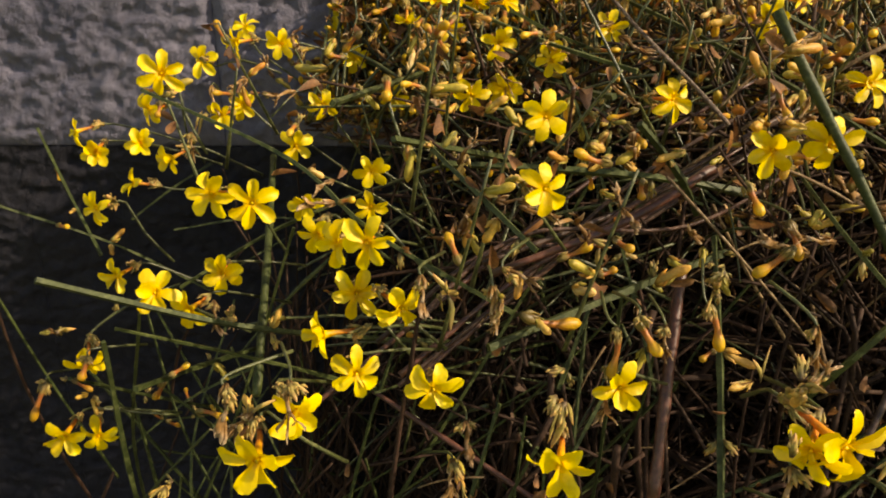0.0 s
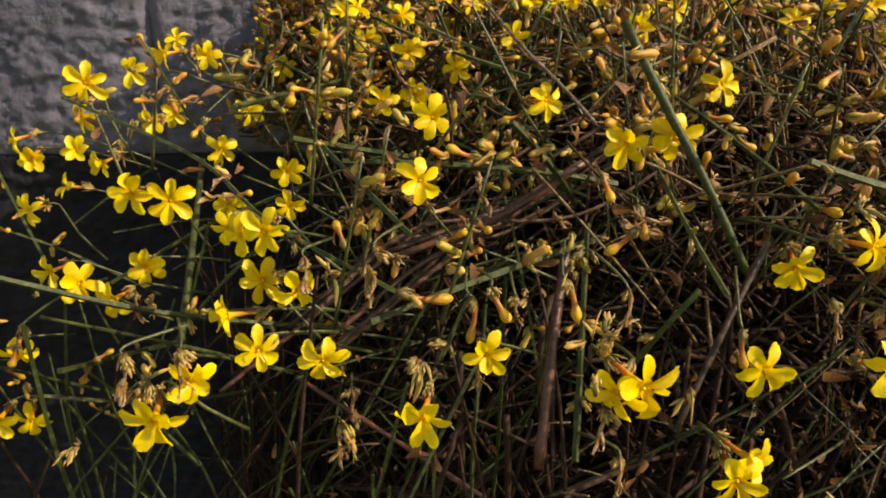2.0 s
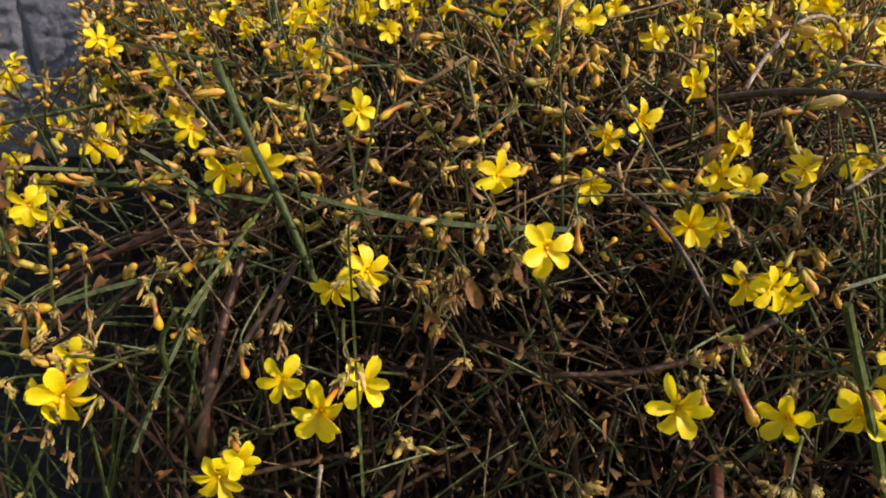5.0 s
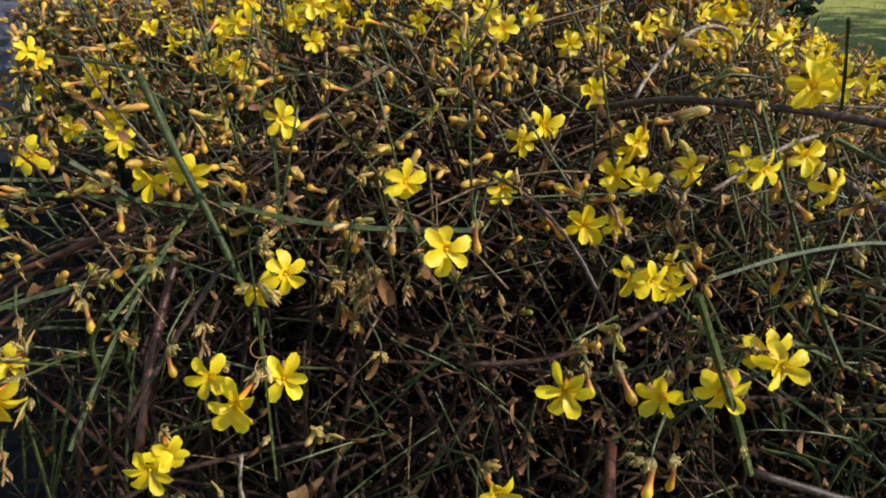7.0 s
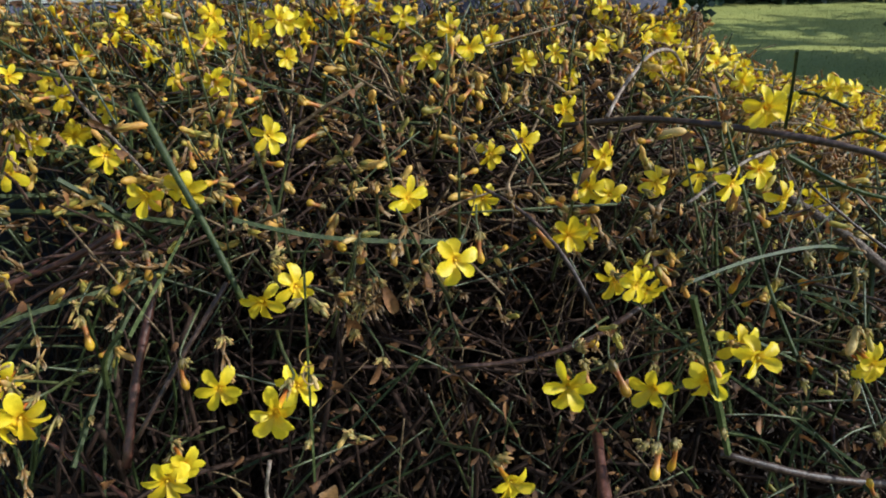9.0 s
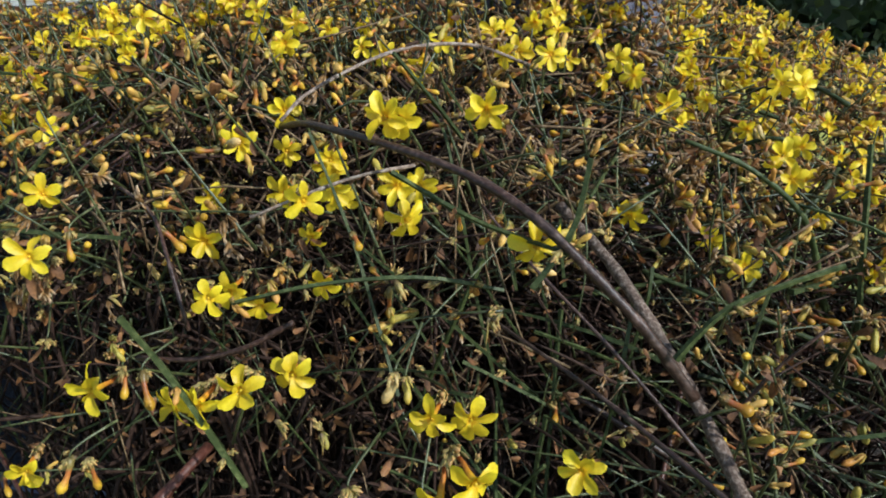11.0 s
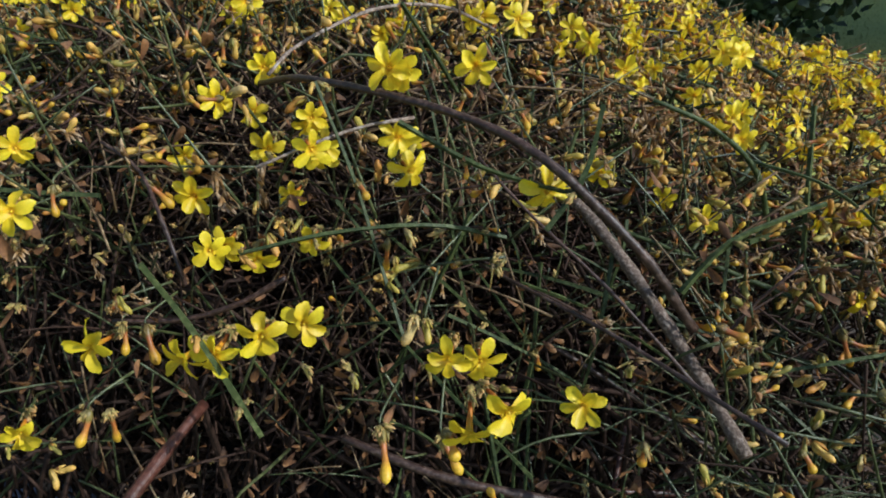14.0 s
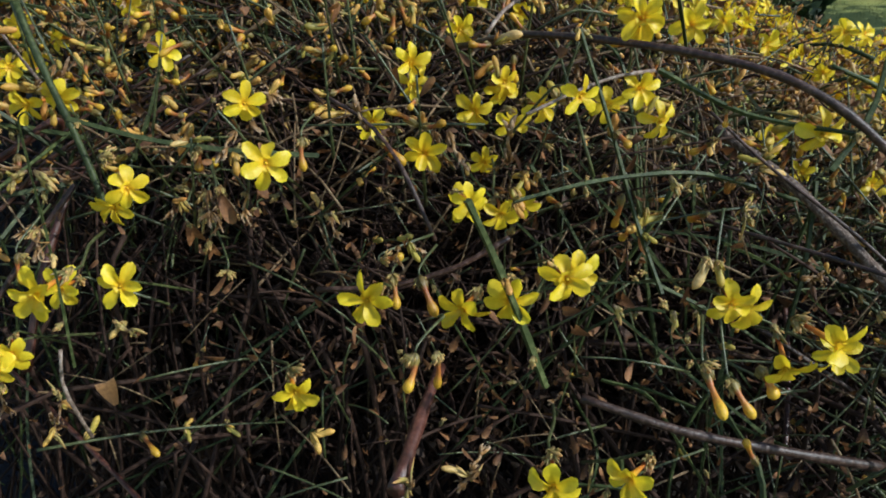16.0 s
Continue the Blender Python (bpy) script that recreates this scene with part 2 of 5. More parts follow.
# ---- ground, wall, garden ----
ground = tagged(new("ground", mesh_of("ground", (np.array([(-60, -60, 0), (60, -60, 0), (60, 60, 0), (-60, 60, 0)], float), [(0, 1, 2, 3)], np.zeros((4, 2))), LAWN)),
                "wide mown green lawn in winter sun", "lawn", kind="structure")
bed_rim = [(0.75 + 2.0 * math.cos(a) * (1 + 0.06 * math.sin(5 * a)), 0.45 + 1.35 * math.sin(a) * (1 + 0.05 * math.sin(4 * a + 1)), 0.004) for a in np.linspace(0, 2 * math.pi, 40, endpoint=False)]
tagged(new("flower_bed", mesh_of("flower_bed", (np.array(bed_rim), [tuple(range(40))], np.zeros((40, 2))), SOIL)), "dark bare soil bed under the shrub", "soil", kind="structure")

WALL_Y, WALL_TOP, WALL_END = 0.790, 0.893, 0.66


def box_shape(x0, x1, y0, y1, z0, z1):
    v = np.array([(x, y, z) for x in (x0, x1) for y in (y0, y1) for z in (z0, z1)], float)
    return v, [(0, 1, 3, 2), (4, 6, 7, 5), (0, 4, 5, 1), (2, 3, 7, 6), (0, 2, 6, 4), (1, 5, 7, 3)], np.zeros((8, 2))


wall = tagged(new("wall_plinth", mesh_of("wall_plinth", box_shape(-3.2, WALL_END, WALL_Y + 0.004, 4.0, 0, WALL_TOP - 0.002), PLINTH, False)),
              "dark grey painted rough masonry plinth behind the shrub", "wall", kind="structure")
tagged(new("wall_upper", mesh_of("wall_upper", box_shape(-3.2, WALL_END, WALL_Y + 0.012, 4.0, WALL_TOP, 2.6), CREAM, False)),
       "cream rendered house wall above the dark plinth", "wall", kind="structure")


def block_shape(x0, x1, z0, z1, step, back=0.0):
    """One rough-faced block: a front with lumps and soft arrises."""
    nx, nz = max(3, int((x1 - x0) / step)), max(3, int((z1 - z0) / step))
    v, uv = [], []
    for j in range(nz + 1):
        for i in range(nx + 1):
            x, z = x0 + (x1 - x0) * i / nx, z0 + (z1 - z0) * j / nz
            e = min(x - x0, x1 - x, z - z0, z1 - z)
            warp = 0.6 * noise.noise(Vector((x * 9, z * 11, 5)))
            e = max(e, 1.0 if back else e)
            lump = 0.0021 * noise.ridged_multi_fractal(Vector((x * 15 - z * 9 + 2 * warp, z * 30 + x * 11 + 2 * warp, 3.1)), 0.75, 2.15, 5, 1.0, 2.0)
            lump += 0.0030 * noise.fractal(Vector((x * 60 + warp, z * 85 - x * 20, 7.7)), 0.5, 2.2, 4) + 0.004 * noise.noise(Vector((x * 8, z * 11, 8)))
            pit = 0.006 * max(0.0, noise.noise(Vector((x * 38, z * 62, 1))) - 0.1)
            v.append((x, WALL_Y - 0.014 - (lump - pit + 0.002) * min(1, e / 0.012) + 0.0015 * max(0, 1 - e / 0.005) ** 2 + back, z))
            uv.append((i / nx, j / nz))
    n = nx + 1
    f = [(j * n + i, j * n + i + 1, (j + 1) * n + i + 1, (j + 1) * n + i) for j in range(nz) for i in range(nx)]
    return np.array(v), f, np.array(uv)


# the lower course takes the darker paint that stands in for shade
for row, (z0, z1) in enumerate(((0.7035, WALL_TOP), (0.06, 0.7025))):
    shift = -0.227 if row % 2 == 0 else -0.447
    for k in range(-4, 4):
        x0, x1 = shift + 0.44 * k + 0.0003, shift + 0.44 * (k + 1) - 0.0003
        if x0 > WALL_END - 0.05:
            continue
        part("block", block_shape(x0, min(x1, WALL_END), z0, z1, 0.003 if row < 2 and -0.95 < x0 < 0.0 else 0.02, 0.003 if row else 0.0), SHADED_PLINTH if row else PLINTH, wall)


def leafy_shape(cx, cy, rx, ry, h, count, leaf, seed, squareness=2.0):
    """Many small leaves over and inside an uneven crown."""
    g = np.random.default_rng(seed)
    shapes = []
    base = np.array([(0, 0, 0), (0.35, 0.5, 0.08), (0, 1, 0), (-0.35, 0.5, 0.08)])
    uvq = np.array([(0.5, 0), (1, 0.5), (0.5, 1), (0, 0.5)])
    d = g.normal(size=(count, 3))
    d /= (np.abs(d) ** squareness).sum(1)[:, None] ** (1 / squareness)
    for i in range(count):
        q = d[i]
        bulge = 1 + 0.22 * noise.noise(Vector(q * 3.1) + Vector((seed, 0, 0)))
        s = bulge * (1 - 0.25 * g.random() ** 2)
        c = np.array((cx + rx * q[0] * s, cy + ry * q[1] * s, max(0.03, h * 0.5 + h * 0.5 * q[2] * s)))
        m = np.array(Euler(g.uniform(0, 6.28, 3)).to_matrix()) * leaf * g.uniform(0.6, 1.3)
        shapes.append((base @ m.T + c, [(0, 1, 2, 3)], uvq))
    return joined(shapes)


def evergreen(name, label, cx, cy, rx, ry, h, count, leaf, seed, squareness=2.0):
    thing = new(name)
    thing.location = (cx, cy, 0)
    tagged(thing, label, "hedge" if name == "hedge" else "bush")
    part("crown", leafy_shape(0, 0, rx, ry, h, count, leaf, seed, squareness), HEDGE, thing, kind="stuff")
    core = bmesh.new()
    bmesh.ops.create_icosphere(core, subdivisions=3, radius=1)
    for v in core.verts:
        q = v.co / ((sum(abs(c) ** squareness for c in v.co)) ** (1 / squareness))
        q *= 0.8 * (1 + 0.2 * noise.noise(q * 3.1 + Vector((seed, 0, 0))))
        v.co = (q.x * rx, q.y * ry, max(0.0, h * 0.5 + q.z * h * 0.5))
    me = bpy.data.meshes.new("inner_mass")
    core.to_mesh(me)
    core.free()
    me.materials.append(HEDGE)
    part("inner_mass", me, HEDGE, thing)
    for k in range(3):
        a = 2.1 * k + seed
        part("trunk", tube_shape([(0.1 * rx * math.cos(a), 0.1 * ry * math.sin(a), 0), (0.2 * rx * math.cos(a), 0.2 * ry * math.sin(a), h * 0.3), (0.4 * rx * math.cos(a), 0.4 * ry * math.sin(a), h * 0.6)], [0.05, 0.04, 0.02], 7), GREY, thing)
    return thing


evergreen("hedge", "tall dark clipped evergreen hedge beyond the lawn", 5.0, 9.4, 7.0, 0.7, 2.4, 9000, 0.16, 3, 6.0)
evergreen("evergreen_bush", "dark rounded evergreen bush on the lawn", 1.50, 4.75, 0.76, 0.6, 1.8, 9000, 0.075, 5, 3.5)
evergreen("evergreen_bush", "dark clipped evergreen bush beside the lawn", 4.45, 4.55, 1.0, 0.9, 3.2, 7000, 0.085, 11)


def tree(x, y, height, spread, seed):
    """A leafy tree: tapered trunk, limbs and an uneven crown with gaps."""
    g = np.random.default_rng(seed)
    thing = new("tree")
    thing.location = (x, y, 0)
    tagged(thing, "tall evergreen tree that shades the lawn", "tree")
    part("trunk", tube_shape(smooth_line([(0, 0, 0), (0.05, 0.02, height * 0.3), (0.02, 0.08, height * 0.8)], 9), np.linspace(0.16, 0.05, 9), 9), GREY, thing)
    leaves = []
    base = np.array([(0, 0, 0), (0.3, 0.5, 0.08), (0, 1, 0), (-0.3, 0.5, 0.08)])
    uvq = np.array([(0.5, 0), (1, 0.5), (0.5, 1), (0, 0.5)])
    for k in range(13):
        a, h = 2.4 * k + g.uniform(-0.4, 0.4), height * g.uniform(0.35, 0.95)
        reach = spread * g.uniform(0.5, 1.0) * (1.1 - 0.6 * abs(h / height - 0.55))
        tip = np.array((reach * math.cos(a), reach * math.sin(a), h + 0.3))
        part("limb", tube_shape(smooth_line([(0.03, 0.04, h * 0.75), tip * np.array((0.5, 0.5, 0.93)), tip], 7), np.linspace(0.05, 0.012, 7), 6), GREY, thing)
        for i in range(260):
            c = tip * np.array((0.85, 0.85, 1)) + g.normal(size=3) * np.array((0.42, 0.42, 0.3)) * spread * 0.35
            m = np.array(Euler(g.uniform(0, 6.28, 3)).to_matrix()) * g.uniform(0.10, 0.22)
            leaves.append((base @ m.T + c, [(0, 1, 2, 3)], uvq))
    part("crown", joined(leaves), HEDGE, thing, kind="stuff")


tree(8.8, 4.4, 6.4, 2.3, 4)
tree(12.9, 3.6, 7.0, 2.6, 9)

blade = (np.array([(-0.004, 0, 0), (0.004, 0, 0), (0.002, 0.006, 0.028), (0, 0.018, 0.045)]), [(0, 1, 2, 3)], np.array([(0, 0), (1, 0), (1, 0.6), (0.5, 1)]))
blades = []
for i in range(16000):
    r, a = 3.0 + 8 * R.random() ** 1.2, radians(R.uniform(8, 42))
    blades.append(moved(blade, pose(0.4 + r * math.sin(a), r * math.cos(a), 0, R.uniform(-20, 20), 0, R.uniform(0, 360)) @ Matrix.Scale(R.uniform(0.25, 0.55), 4)))
tagged(new("grass", mesh_of("grass", joined(blades), BLADE)), "short green lawn grass in sun and shade", "grass", kind="stuff")

# ---- the shrub ----
shrub = new("winter_jasmine")
shrub.location = (0, 0, 0)
tagged(shrub, "sprawling winter jasmine shrub with bare green canes and yellow flowers", "shrub")
CX, CY = 0.33, 0.75


def crest(x, y):
    b = np.clip((y - 0.65) / 0.45, 0, 1)
    t = np.clip((x - 0.47 - 0.14 * b) / 0.42, 0, 1)
    return 0.875 - 0.150 * t * t * (3 - 2 * t) - 0.10 * max(x - 1.0, 0)


def level(p):
    """1 on the outer face of the mound, less inside."""
    return (abs((p[0] - CX) / (0.70 if p[0] < CX else 1.3)) ** 4 + abs((p[1] - CY) / (0.57 if p[1] < CY else 0.72)) ** 4 + abs(p[2] / crest(p[0], p[1])) ** 4) ** 0.25


def flank(p):
    return (p[0] < -0.02 and p[2] < 0.77) or (p[0] < -0.10 and p[1] > 0.60)


def hollow(p):
    """The bare, shaded hollow under the canopy, in front, and the thin flank by the wall."""
    return (p[2] < 0.745 and p[1] < 0.52 and p[0] < 0.72) or flank(p)


def open_side(p):
    """The thinly grown side near the wall's dark end."""
    return p[0] < 0.20 and p[2] < 0.80 and R.random() < 0.5


def at_level(p, s):
    c = np.array((CX, CY, 0.0))
    q = np.asarray(p, float)
    for _ in range(3):
        q = c + (q - c) * s / max(level(q), 1e-6)
    return held(q)


def held(q):
    """Keeps a place clear of the wall."""
    if q[0] < WALL_END + 0.03:
        q[1] = min(q[1], WALL_Y - 0.022)
    q[2] = max(q[2], 0.01)
    return q


def mound_point(low, high, zmin=0.30):
    while True:
        p = np.array((R.uniform(-0.42, 1.45), R.uniform(0.10, 1.30), R.uniform(0.02, 0.95)))
        if level(p) < 0.2:
            continue
        q = at_level(p, R.uniform(low, high))
        if q[2] > zmin and (q[1] < 0.85 or q[0] > 0.6) and q[1] < 1.2:
            return q


def mound_line(p, length, rise=0.25, n=6, upright=0.75):
    """A nearly straight cane that follows the mound from p."""
    d = R.normal(size=3) * np.array((1.0, 0.55, upright))
    d /= np.linalg.norm(d)
    s0 = level(p)
    bend = np.array((R.normal(0, 0.06), R.normal(0, 0.05), -abs(R.normal(0.03, 0.07))))
    out = []
    for t in np.linspace(-0.5, 0.5, n):
        q = p + d * length * t + bend * length * t * t * 2
        s = level(q)
        lim = s0 + 0.07
        if s > lim:
            q = at_level(q, lim + 0.25 * (s - lim) * (rise > R.random()))
        out.append(held(q))
    return np.array(out)


def cane_shape(line, r0, r1, sides=5, nodes=0.035, seg=0.012):
    """A cane with swollen joints, tapering to its tip."""
    pts = np.asarray(line, float)
    length = np.linalg.norm(np.diff(pts, axis=0), axis=1).sum()
    n = int(np.clip(length / seg, 6, 40))
    pts = smooth_line(pts, n)
    t = np.linspace(0, 1, n)
    r = r0 + (r1 - r0) * t
    k = max(1, round(n * nodes / max(length, 1e-3)))
    r = r * (1 + 0.18 * ((np.arange(n) % max(2, k)) == 0)) * R.uniform(0.97, 1.03, n)
    return tube_shape(pts, r, sides, R.uniform(0, 3))


# petals, tubes, buds: base shapes, axis z, base at the origin's side
def petal_shape(curl, cup, twist, seed, length=0.0130, width=0.0076):
    """A lobe that widens towards a blunt, slightly ragged tip, with a shallow groove along its middle."""
    g = np.random.default_rng(seed)
    rows = ((0, 0.40), (0.16, 0.54), (0.36, 0.80), (0.56, 0.98), (0.74, 1.0), (0.88, 0.86), (0.965, 0.60), (1.0, 0.26))
    cols = 5
    v, uv, f = [], [], []
    for t, wide in rows:
        r = 0.0012 + length * (t - 0.10 * abs(curl) * t * t)
        z = curl * length * t * t * 0.5 + 0.0010 * math.sin(3 * t)
        left, right = g.uniform(0.88, 1.08, 2)
        for j in range(cols):
            q = 2 * j / (cols - 1) - 1
            w = 0.5 * width * wide * (left if q < 0 else right)
            lift = cup * 0.0026 * q * q * math.sin(t * math.pi * 0.9 + 0.2) - 0.00035 * (q == 0) * math.sin(t * math.pi)
            v.append((r - 0.0006 * abs(q) * t, q * w, z + lift + twist * 0.003 * q * t + g.normal(0, 0.00022) * t))
            uv.append((0.5 + 0.5 * q, t))
    for i in range(len(rows) - 1):
        for j in range(cols - 1):
            k = i * cols + j
            f.append((k, k + cols, k + cols + 1, k + 1))
    return np.array(v), f, np.array(uv)


PETAL_SHAPES = [petal_shape(c, k, w, i) for i, (c, k, w) in enumerate(((-0.15, 0.4, 0.1), (-0.45, 0.7, -0.2), (0.15, 0.6, 0.3), (-0.75, -0.2, 0.2), (0.40, 0.9, -0.4), (-0.3, 1.2, 0.5), (-0.55, 0.3, -0.5), (-0.05, 1.0, 0.0)))]
TUBE_SHAPE = tube_shape([(0, 0, -0.0155), (0.0004, 0, -0.011), (0, 0, -0.006), (0, 0, -0.002), (0, 0, 0.0003), (0, 0, 0.0009), (0, 0, 0.0010)], [0.0009, 0.0011, 0.0014, 0.0018, 0.0022, 0.0031, 0.0042], 8)
TUBE_SHAPE = (TUBE_SHAPE[0], TUBE_SHAPE[1][:-1], TUBE_SHAPE[2])
THROAT_SHAPE = tube_shape([(0, 0, -0.004), (0, 0, 0.0008), (0, 0, 0.0016)], [0.0007, 0.0009, 0.0004], 6)


def calyx_shape(seed):
    g = np.random.default_rng(seed)
    shapes = [tube_shape([(0, 0, -0.0205), (0, 0, -0.0175), (0, 0, -0.0150)], [0.0009, 0.0016, 0.0013], 6)]
    for k in range(6):
        a = k * math.pi / 3 + g.uniform(-0.3, 0.3)
        l, o = g.uniform(0.005, 0.008), g.uniform(0.0014, 0.0034)
        c, s = math.cos(a), math.sin(a)
        shapes.append(tube_shape([(0.0009 * c, 0.0009 * s, -0.0185), ((0.0012 + o * 0.5) * c, (0.0012 + o * 0.5) * s, -0.0185 + l * 0.5), ((0.001 + o) * c, (0.001 + o) * s, -0.0185 + l)], [0.0008, 0.0010, 0.0002], 5, 0, 0.5))
    return joined(shapes)


CALYX_SHAPES = [calyx_shape(s) for s in range(3)]


def bud_shape(length, tube_r, head_r, bend):
    z = np.array((0, 0.08, 0.18, 0.28, 0.42, 0.53, 0.62, 0.71, 0.81, 0.90, 0.96, 1.0))
    k = np.array((0.7, 1.3, 1.45, 1.1, 0.85, 0.9, 0, 0, 0, 0, 0, 0)) * tube_r
    k[6:] = np.array((0.58, 0.82, 1.0, 0.92, 0.62, 0.16)) * head_r
    pts = [(bend * length * t * t, 0.05 * length * math.sin(4 * t), length * t) for t in z]
    body = tube_shape(pts, k, 7)
    lobes = [tube_shape([(0.0008 * c, 0.0008 * s, 0.001), (0.0022 * c, 0.0022 * s, length * 0.18), (0.0019 * c + bend * length * 0.1, 0.0019 * s, length * 0.34)], [0.0006, 0.0009, 0.0002], 4)
             for c, s in ((math.cos(a), math.sin(a)) for a in (0.3, 1.9, 3.4, 5.0))]
    for i, (v, f, u) in enumerate(lobes):
        lobes[i] = (v, f, u * np.array((1, 0.3)))
    return joined([body, *lobes])


BUD_SHAPES = [bud_shape(0.021, 0.0015, 0.0027, 0.10), bud_shape(0.018, 0.0015, 0.0026, -0.15), bud_shape(0.025, 0.0015, 0.0026, 0.2), bud_shape(0.015, 0.0016, 0.0028, 0.0)]


def pod_shape(length, r, bend, seed):
    """A plump closed bud, half wrapped in narrow scales."""
    g = np.random.default_rng(seed)
    z = np.array((0, 0.12, 0.3, 0.5, 0.68, 0.84, 0.95, 1.0))
    k = np.array((0.35, 0.75, 0.85, 0.8, 1.0, 0.9, 0.5, 0.1)) * r
    shapes = [tube_shape([(bend * length * t * t, 0.04 * length * math.sin(5 * t), length * t) for t in z], k, 7)]
    for i in range(4):
        a = i * 1.6 + g.uniform(-0.3, 0.3)
        c, s, l = math.cos(a), math.sin(a), length * g.uniform(0.35, 0.6)
        o = r * g.uniform(1.0, 1.7)
        shapes.append(tube_shape([(r * 0.4 * c, r * 0.4 * s, 0), (r * 0.95 * c, r * 0.95 * s, l * 0.5), (o * c, o * s, l)], [r * 0.3, r * 0.6, r * 0.08], 4, 0, 0.5))
    return joined(shapes)


POD_SHAPES = [pod_shape(0.014, 0.0021, 0.1, 1), pod_shape(0.018, 0.0024, -0.15, 2), pod_shape(0.011, 0.0020, 0.05, 3), pod_shape(0.016, 0.0026, 0.25, 4)]


def scale_shape(length, r, seed):
    """A small closed bud wrapped in overlapping scales."""
    g = np.random.default_rng(seed)
    shapes = [tube_shape([(0, 0, 0), (0, 0, length * 0.35), (0, 0, length * 0.7), (0, 0, length)], [r * 0.5, r, r * 0.8, r * 0.1], 6)]
    for k in range(5):
        a = k * 2.4
        h = length * (0.1 + 0.12 * k)
        c, s = math.cos(a), math.sin(a)
        shapes.append(tube_shape([(r * 0.6 * c, r * 0.6 * s, h), (r * 1.25 * c, r * 1.25 * s, h + length * 0.22), (r * 1.3 * c, r * 1.3 * s, h + length * 0.4)], [r * 0.4, r * 0.55, r * 0.08], 4, 0, 0.5))
    return joined(shapes)


def bract_shape(length, wide, seed):
    """A narrow papery bract, bent and a little twisted."""
    g = np.random.default_rng(seed)
    b = g.normal(0, 0.16, 2) * length
    pts = [(b[0] * t * t, b[1] * t * t + 0.05 * length * math.sin(5 * t), length * t) for t in (0, 0.2, 0.45, 0.7, 0.9, 1.0)]
    return tube_shape(pts, np.array((0.4, 0.8, 1.0, 0.85, 0.45, 0.1)) * wide, 5, g.uniform(0, 3), 0.35)


SCALE_SHAPES = [scale_shape(0.0085, 0.0016, 1), scale_shape(0.011, 0.0017, 2), scale_shape(0.0065, 0.0013, 3), bract_shape(0.012, 0.0013, 4), bract_shape(0.016, 0.0014, 5), bract_shape(0.009, 0.0011, 6)]


def withered_shape(seed):
    """A faded flower: a limp thin tube that ends in shrivelled, twisted papery strips."""
    g = np.random.default_rng(seed)
    shapes = [tube_shape([(0, 0, 0), (0.0012, 0, 0.005), (0.0004, 0.0012, 0.010), (-0.0006, 0, 0.014)], [0.0009, 0.0011, 0.0008, 0.0013], 6)]
    for k in range(5):
        a, o, l = k * 1.26 + g.uniform(-0.5, 0.5), g.uniform(0.0008, 0.0042), g.uniform(0.004, 0.010)
        c, s = math.cos(a), math.sin(a)
        bend = g.normal(0, 0.0018, 3)
        pts = np.array([(0.0004 * c, 0.0004 * s, 0.0115), (o * 0.5 * c, o * 0.5 * s, 0.0115 + l * 0.5), (o * c + bend[0], o * s + bend[1], 0.0115 + l), (o * 0.8 * c + 1.6 * bend[0], o * 0.8 * s + 1.6 * bend[1], 0.0125 + l * 1.15)])
        shapes.append(tube_shape(smooth_line(pts, 6), [0.0006, 0.0011, 0.0014, 0.0013, 0.0008, 0.0002], 5, g.uniform(0, 3), 0.22))
    for k in range(5):
        a, o, l = k * 1.26, g.uniform(0.0018, 0.0036), g.uniform(0.004, 0.0075)
        c, s = math.cos(a), math.sin(a)
        shapes.append(tube_shape([(0.0006 * c, 0.0006 * s, -0.001), (o * 0.8 * c, o * 0.8 * s, l * 0.5), (o * c, o * s, l)], [0.0006, 0.0010, 0.0002], 4, g.uniform(0, 1), 0.4))
    v, f, uv = joined(shapes)
    return v + g.normal(0, 0.00022, v.shape), f, uv


DRY_SHAPES = [withered_shape(s) for s in range(7)]


def leaf_shape(curl, fold, length=0.016, width=0.006):
    rows, cols = 6, 3
    v, uv, f = [], [], []
    for i in range(rows):
        t = i / (rows - 1)
        w = width * 0.5 * (math.sin(math.pi * (0.06 + 0.9 * t)) ** 0.8)
        ang = curl * t
        for j in range(cols):
            s = j - 1
            v.append((s * w, length * math.sin(ang) / max(abs(curl), 0.3) * 0.8 if curl else length * t, length * t * math.cos(ang * 0.7) + fold * w * abs(s)))
            uv.append((0.5 + 0.5 * s, t))
    for i in range(rows - 1):
        for j in range(cols - 1):
            a = i * cols + j
            f.append((a, a + cols, a + cols + 1, a + 1))
    return np.array(v), f, np.array(uv)


LEAF_SHAPES = [leaf_shape(1.2, 0.7), leaf_shape(2.0, 0.4, 0.020, 0.008), leaf_shape(0.6, 1.2, 0.012, 0.005), leaf_shape(-1.6, 0.9, 0.014, 0.007)]

M_PETAL = [mesh_of("petal", s, PETAL) for s in PETAL_SHAPES]
THROAT_SHAPE[2][:] = (0.5, 0.92)
M_TUBE = mesh_of("flower", joined([TUBE_SHAPE, THROAT_SHAPE]), TUBE)
M_CALYX = [mesh_of("calyx", s, CALYX) for s in CALYX_SHAPES]
M_BUD = [mesh_of("bud", s, BUD) for s in BUD_SHAPES]
M_DRY = [mesh_of("withered_flower", s, DRY) for s in DRY_SHAPES]
M_POD = [mesh_of("closed_bud", s, POD) for s in POD_SHAPES]
M_LEAF = [mesh_of("dead_leaf", s, LEAF) for s in LEAF_SHAPES]

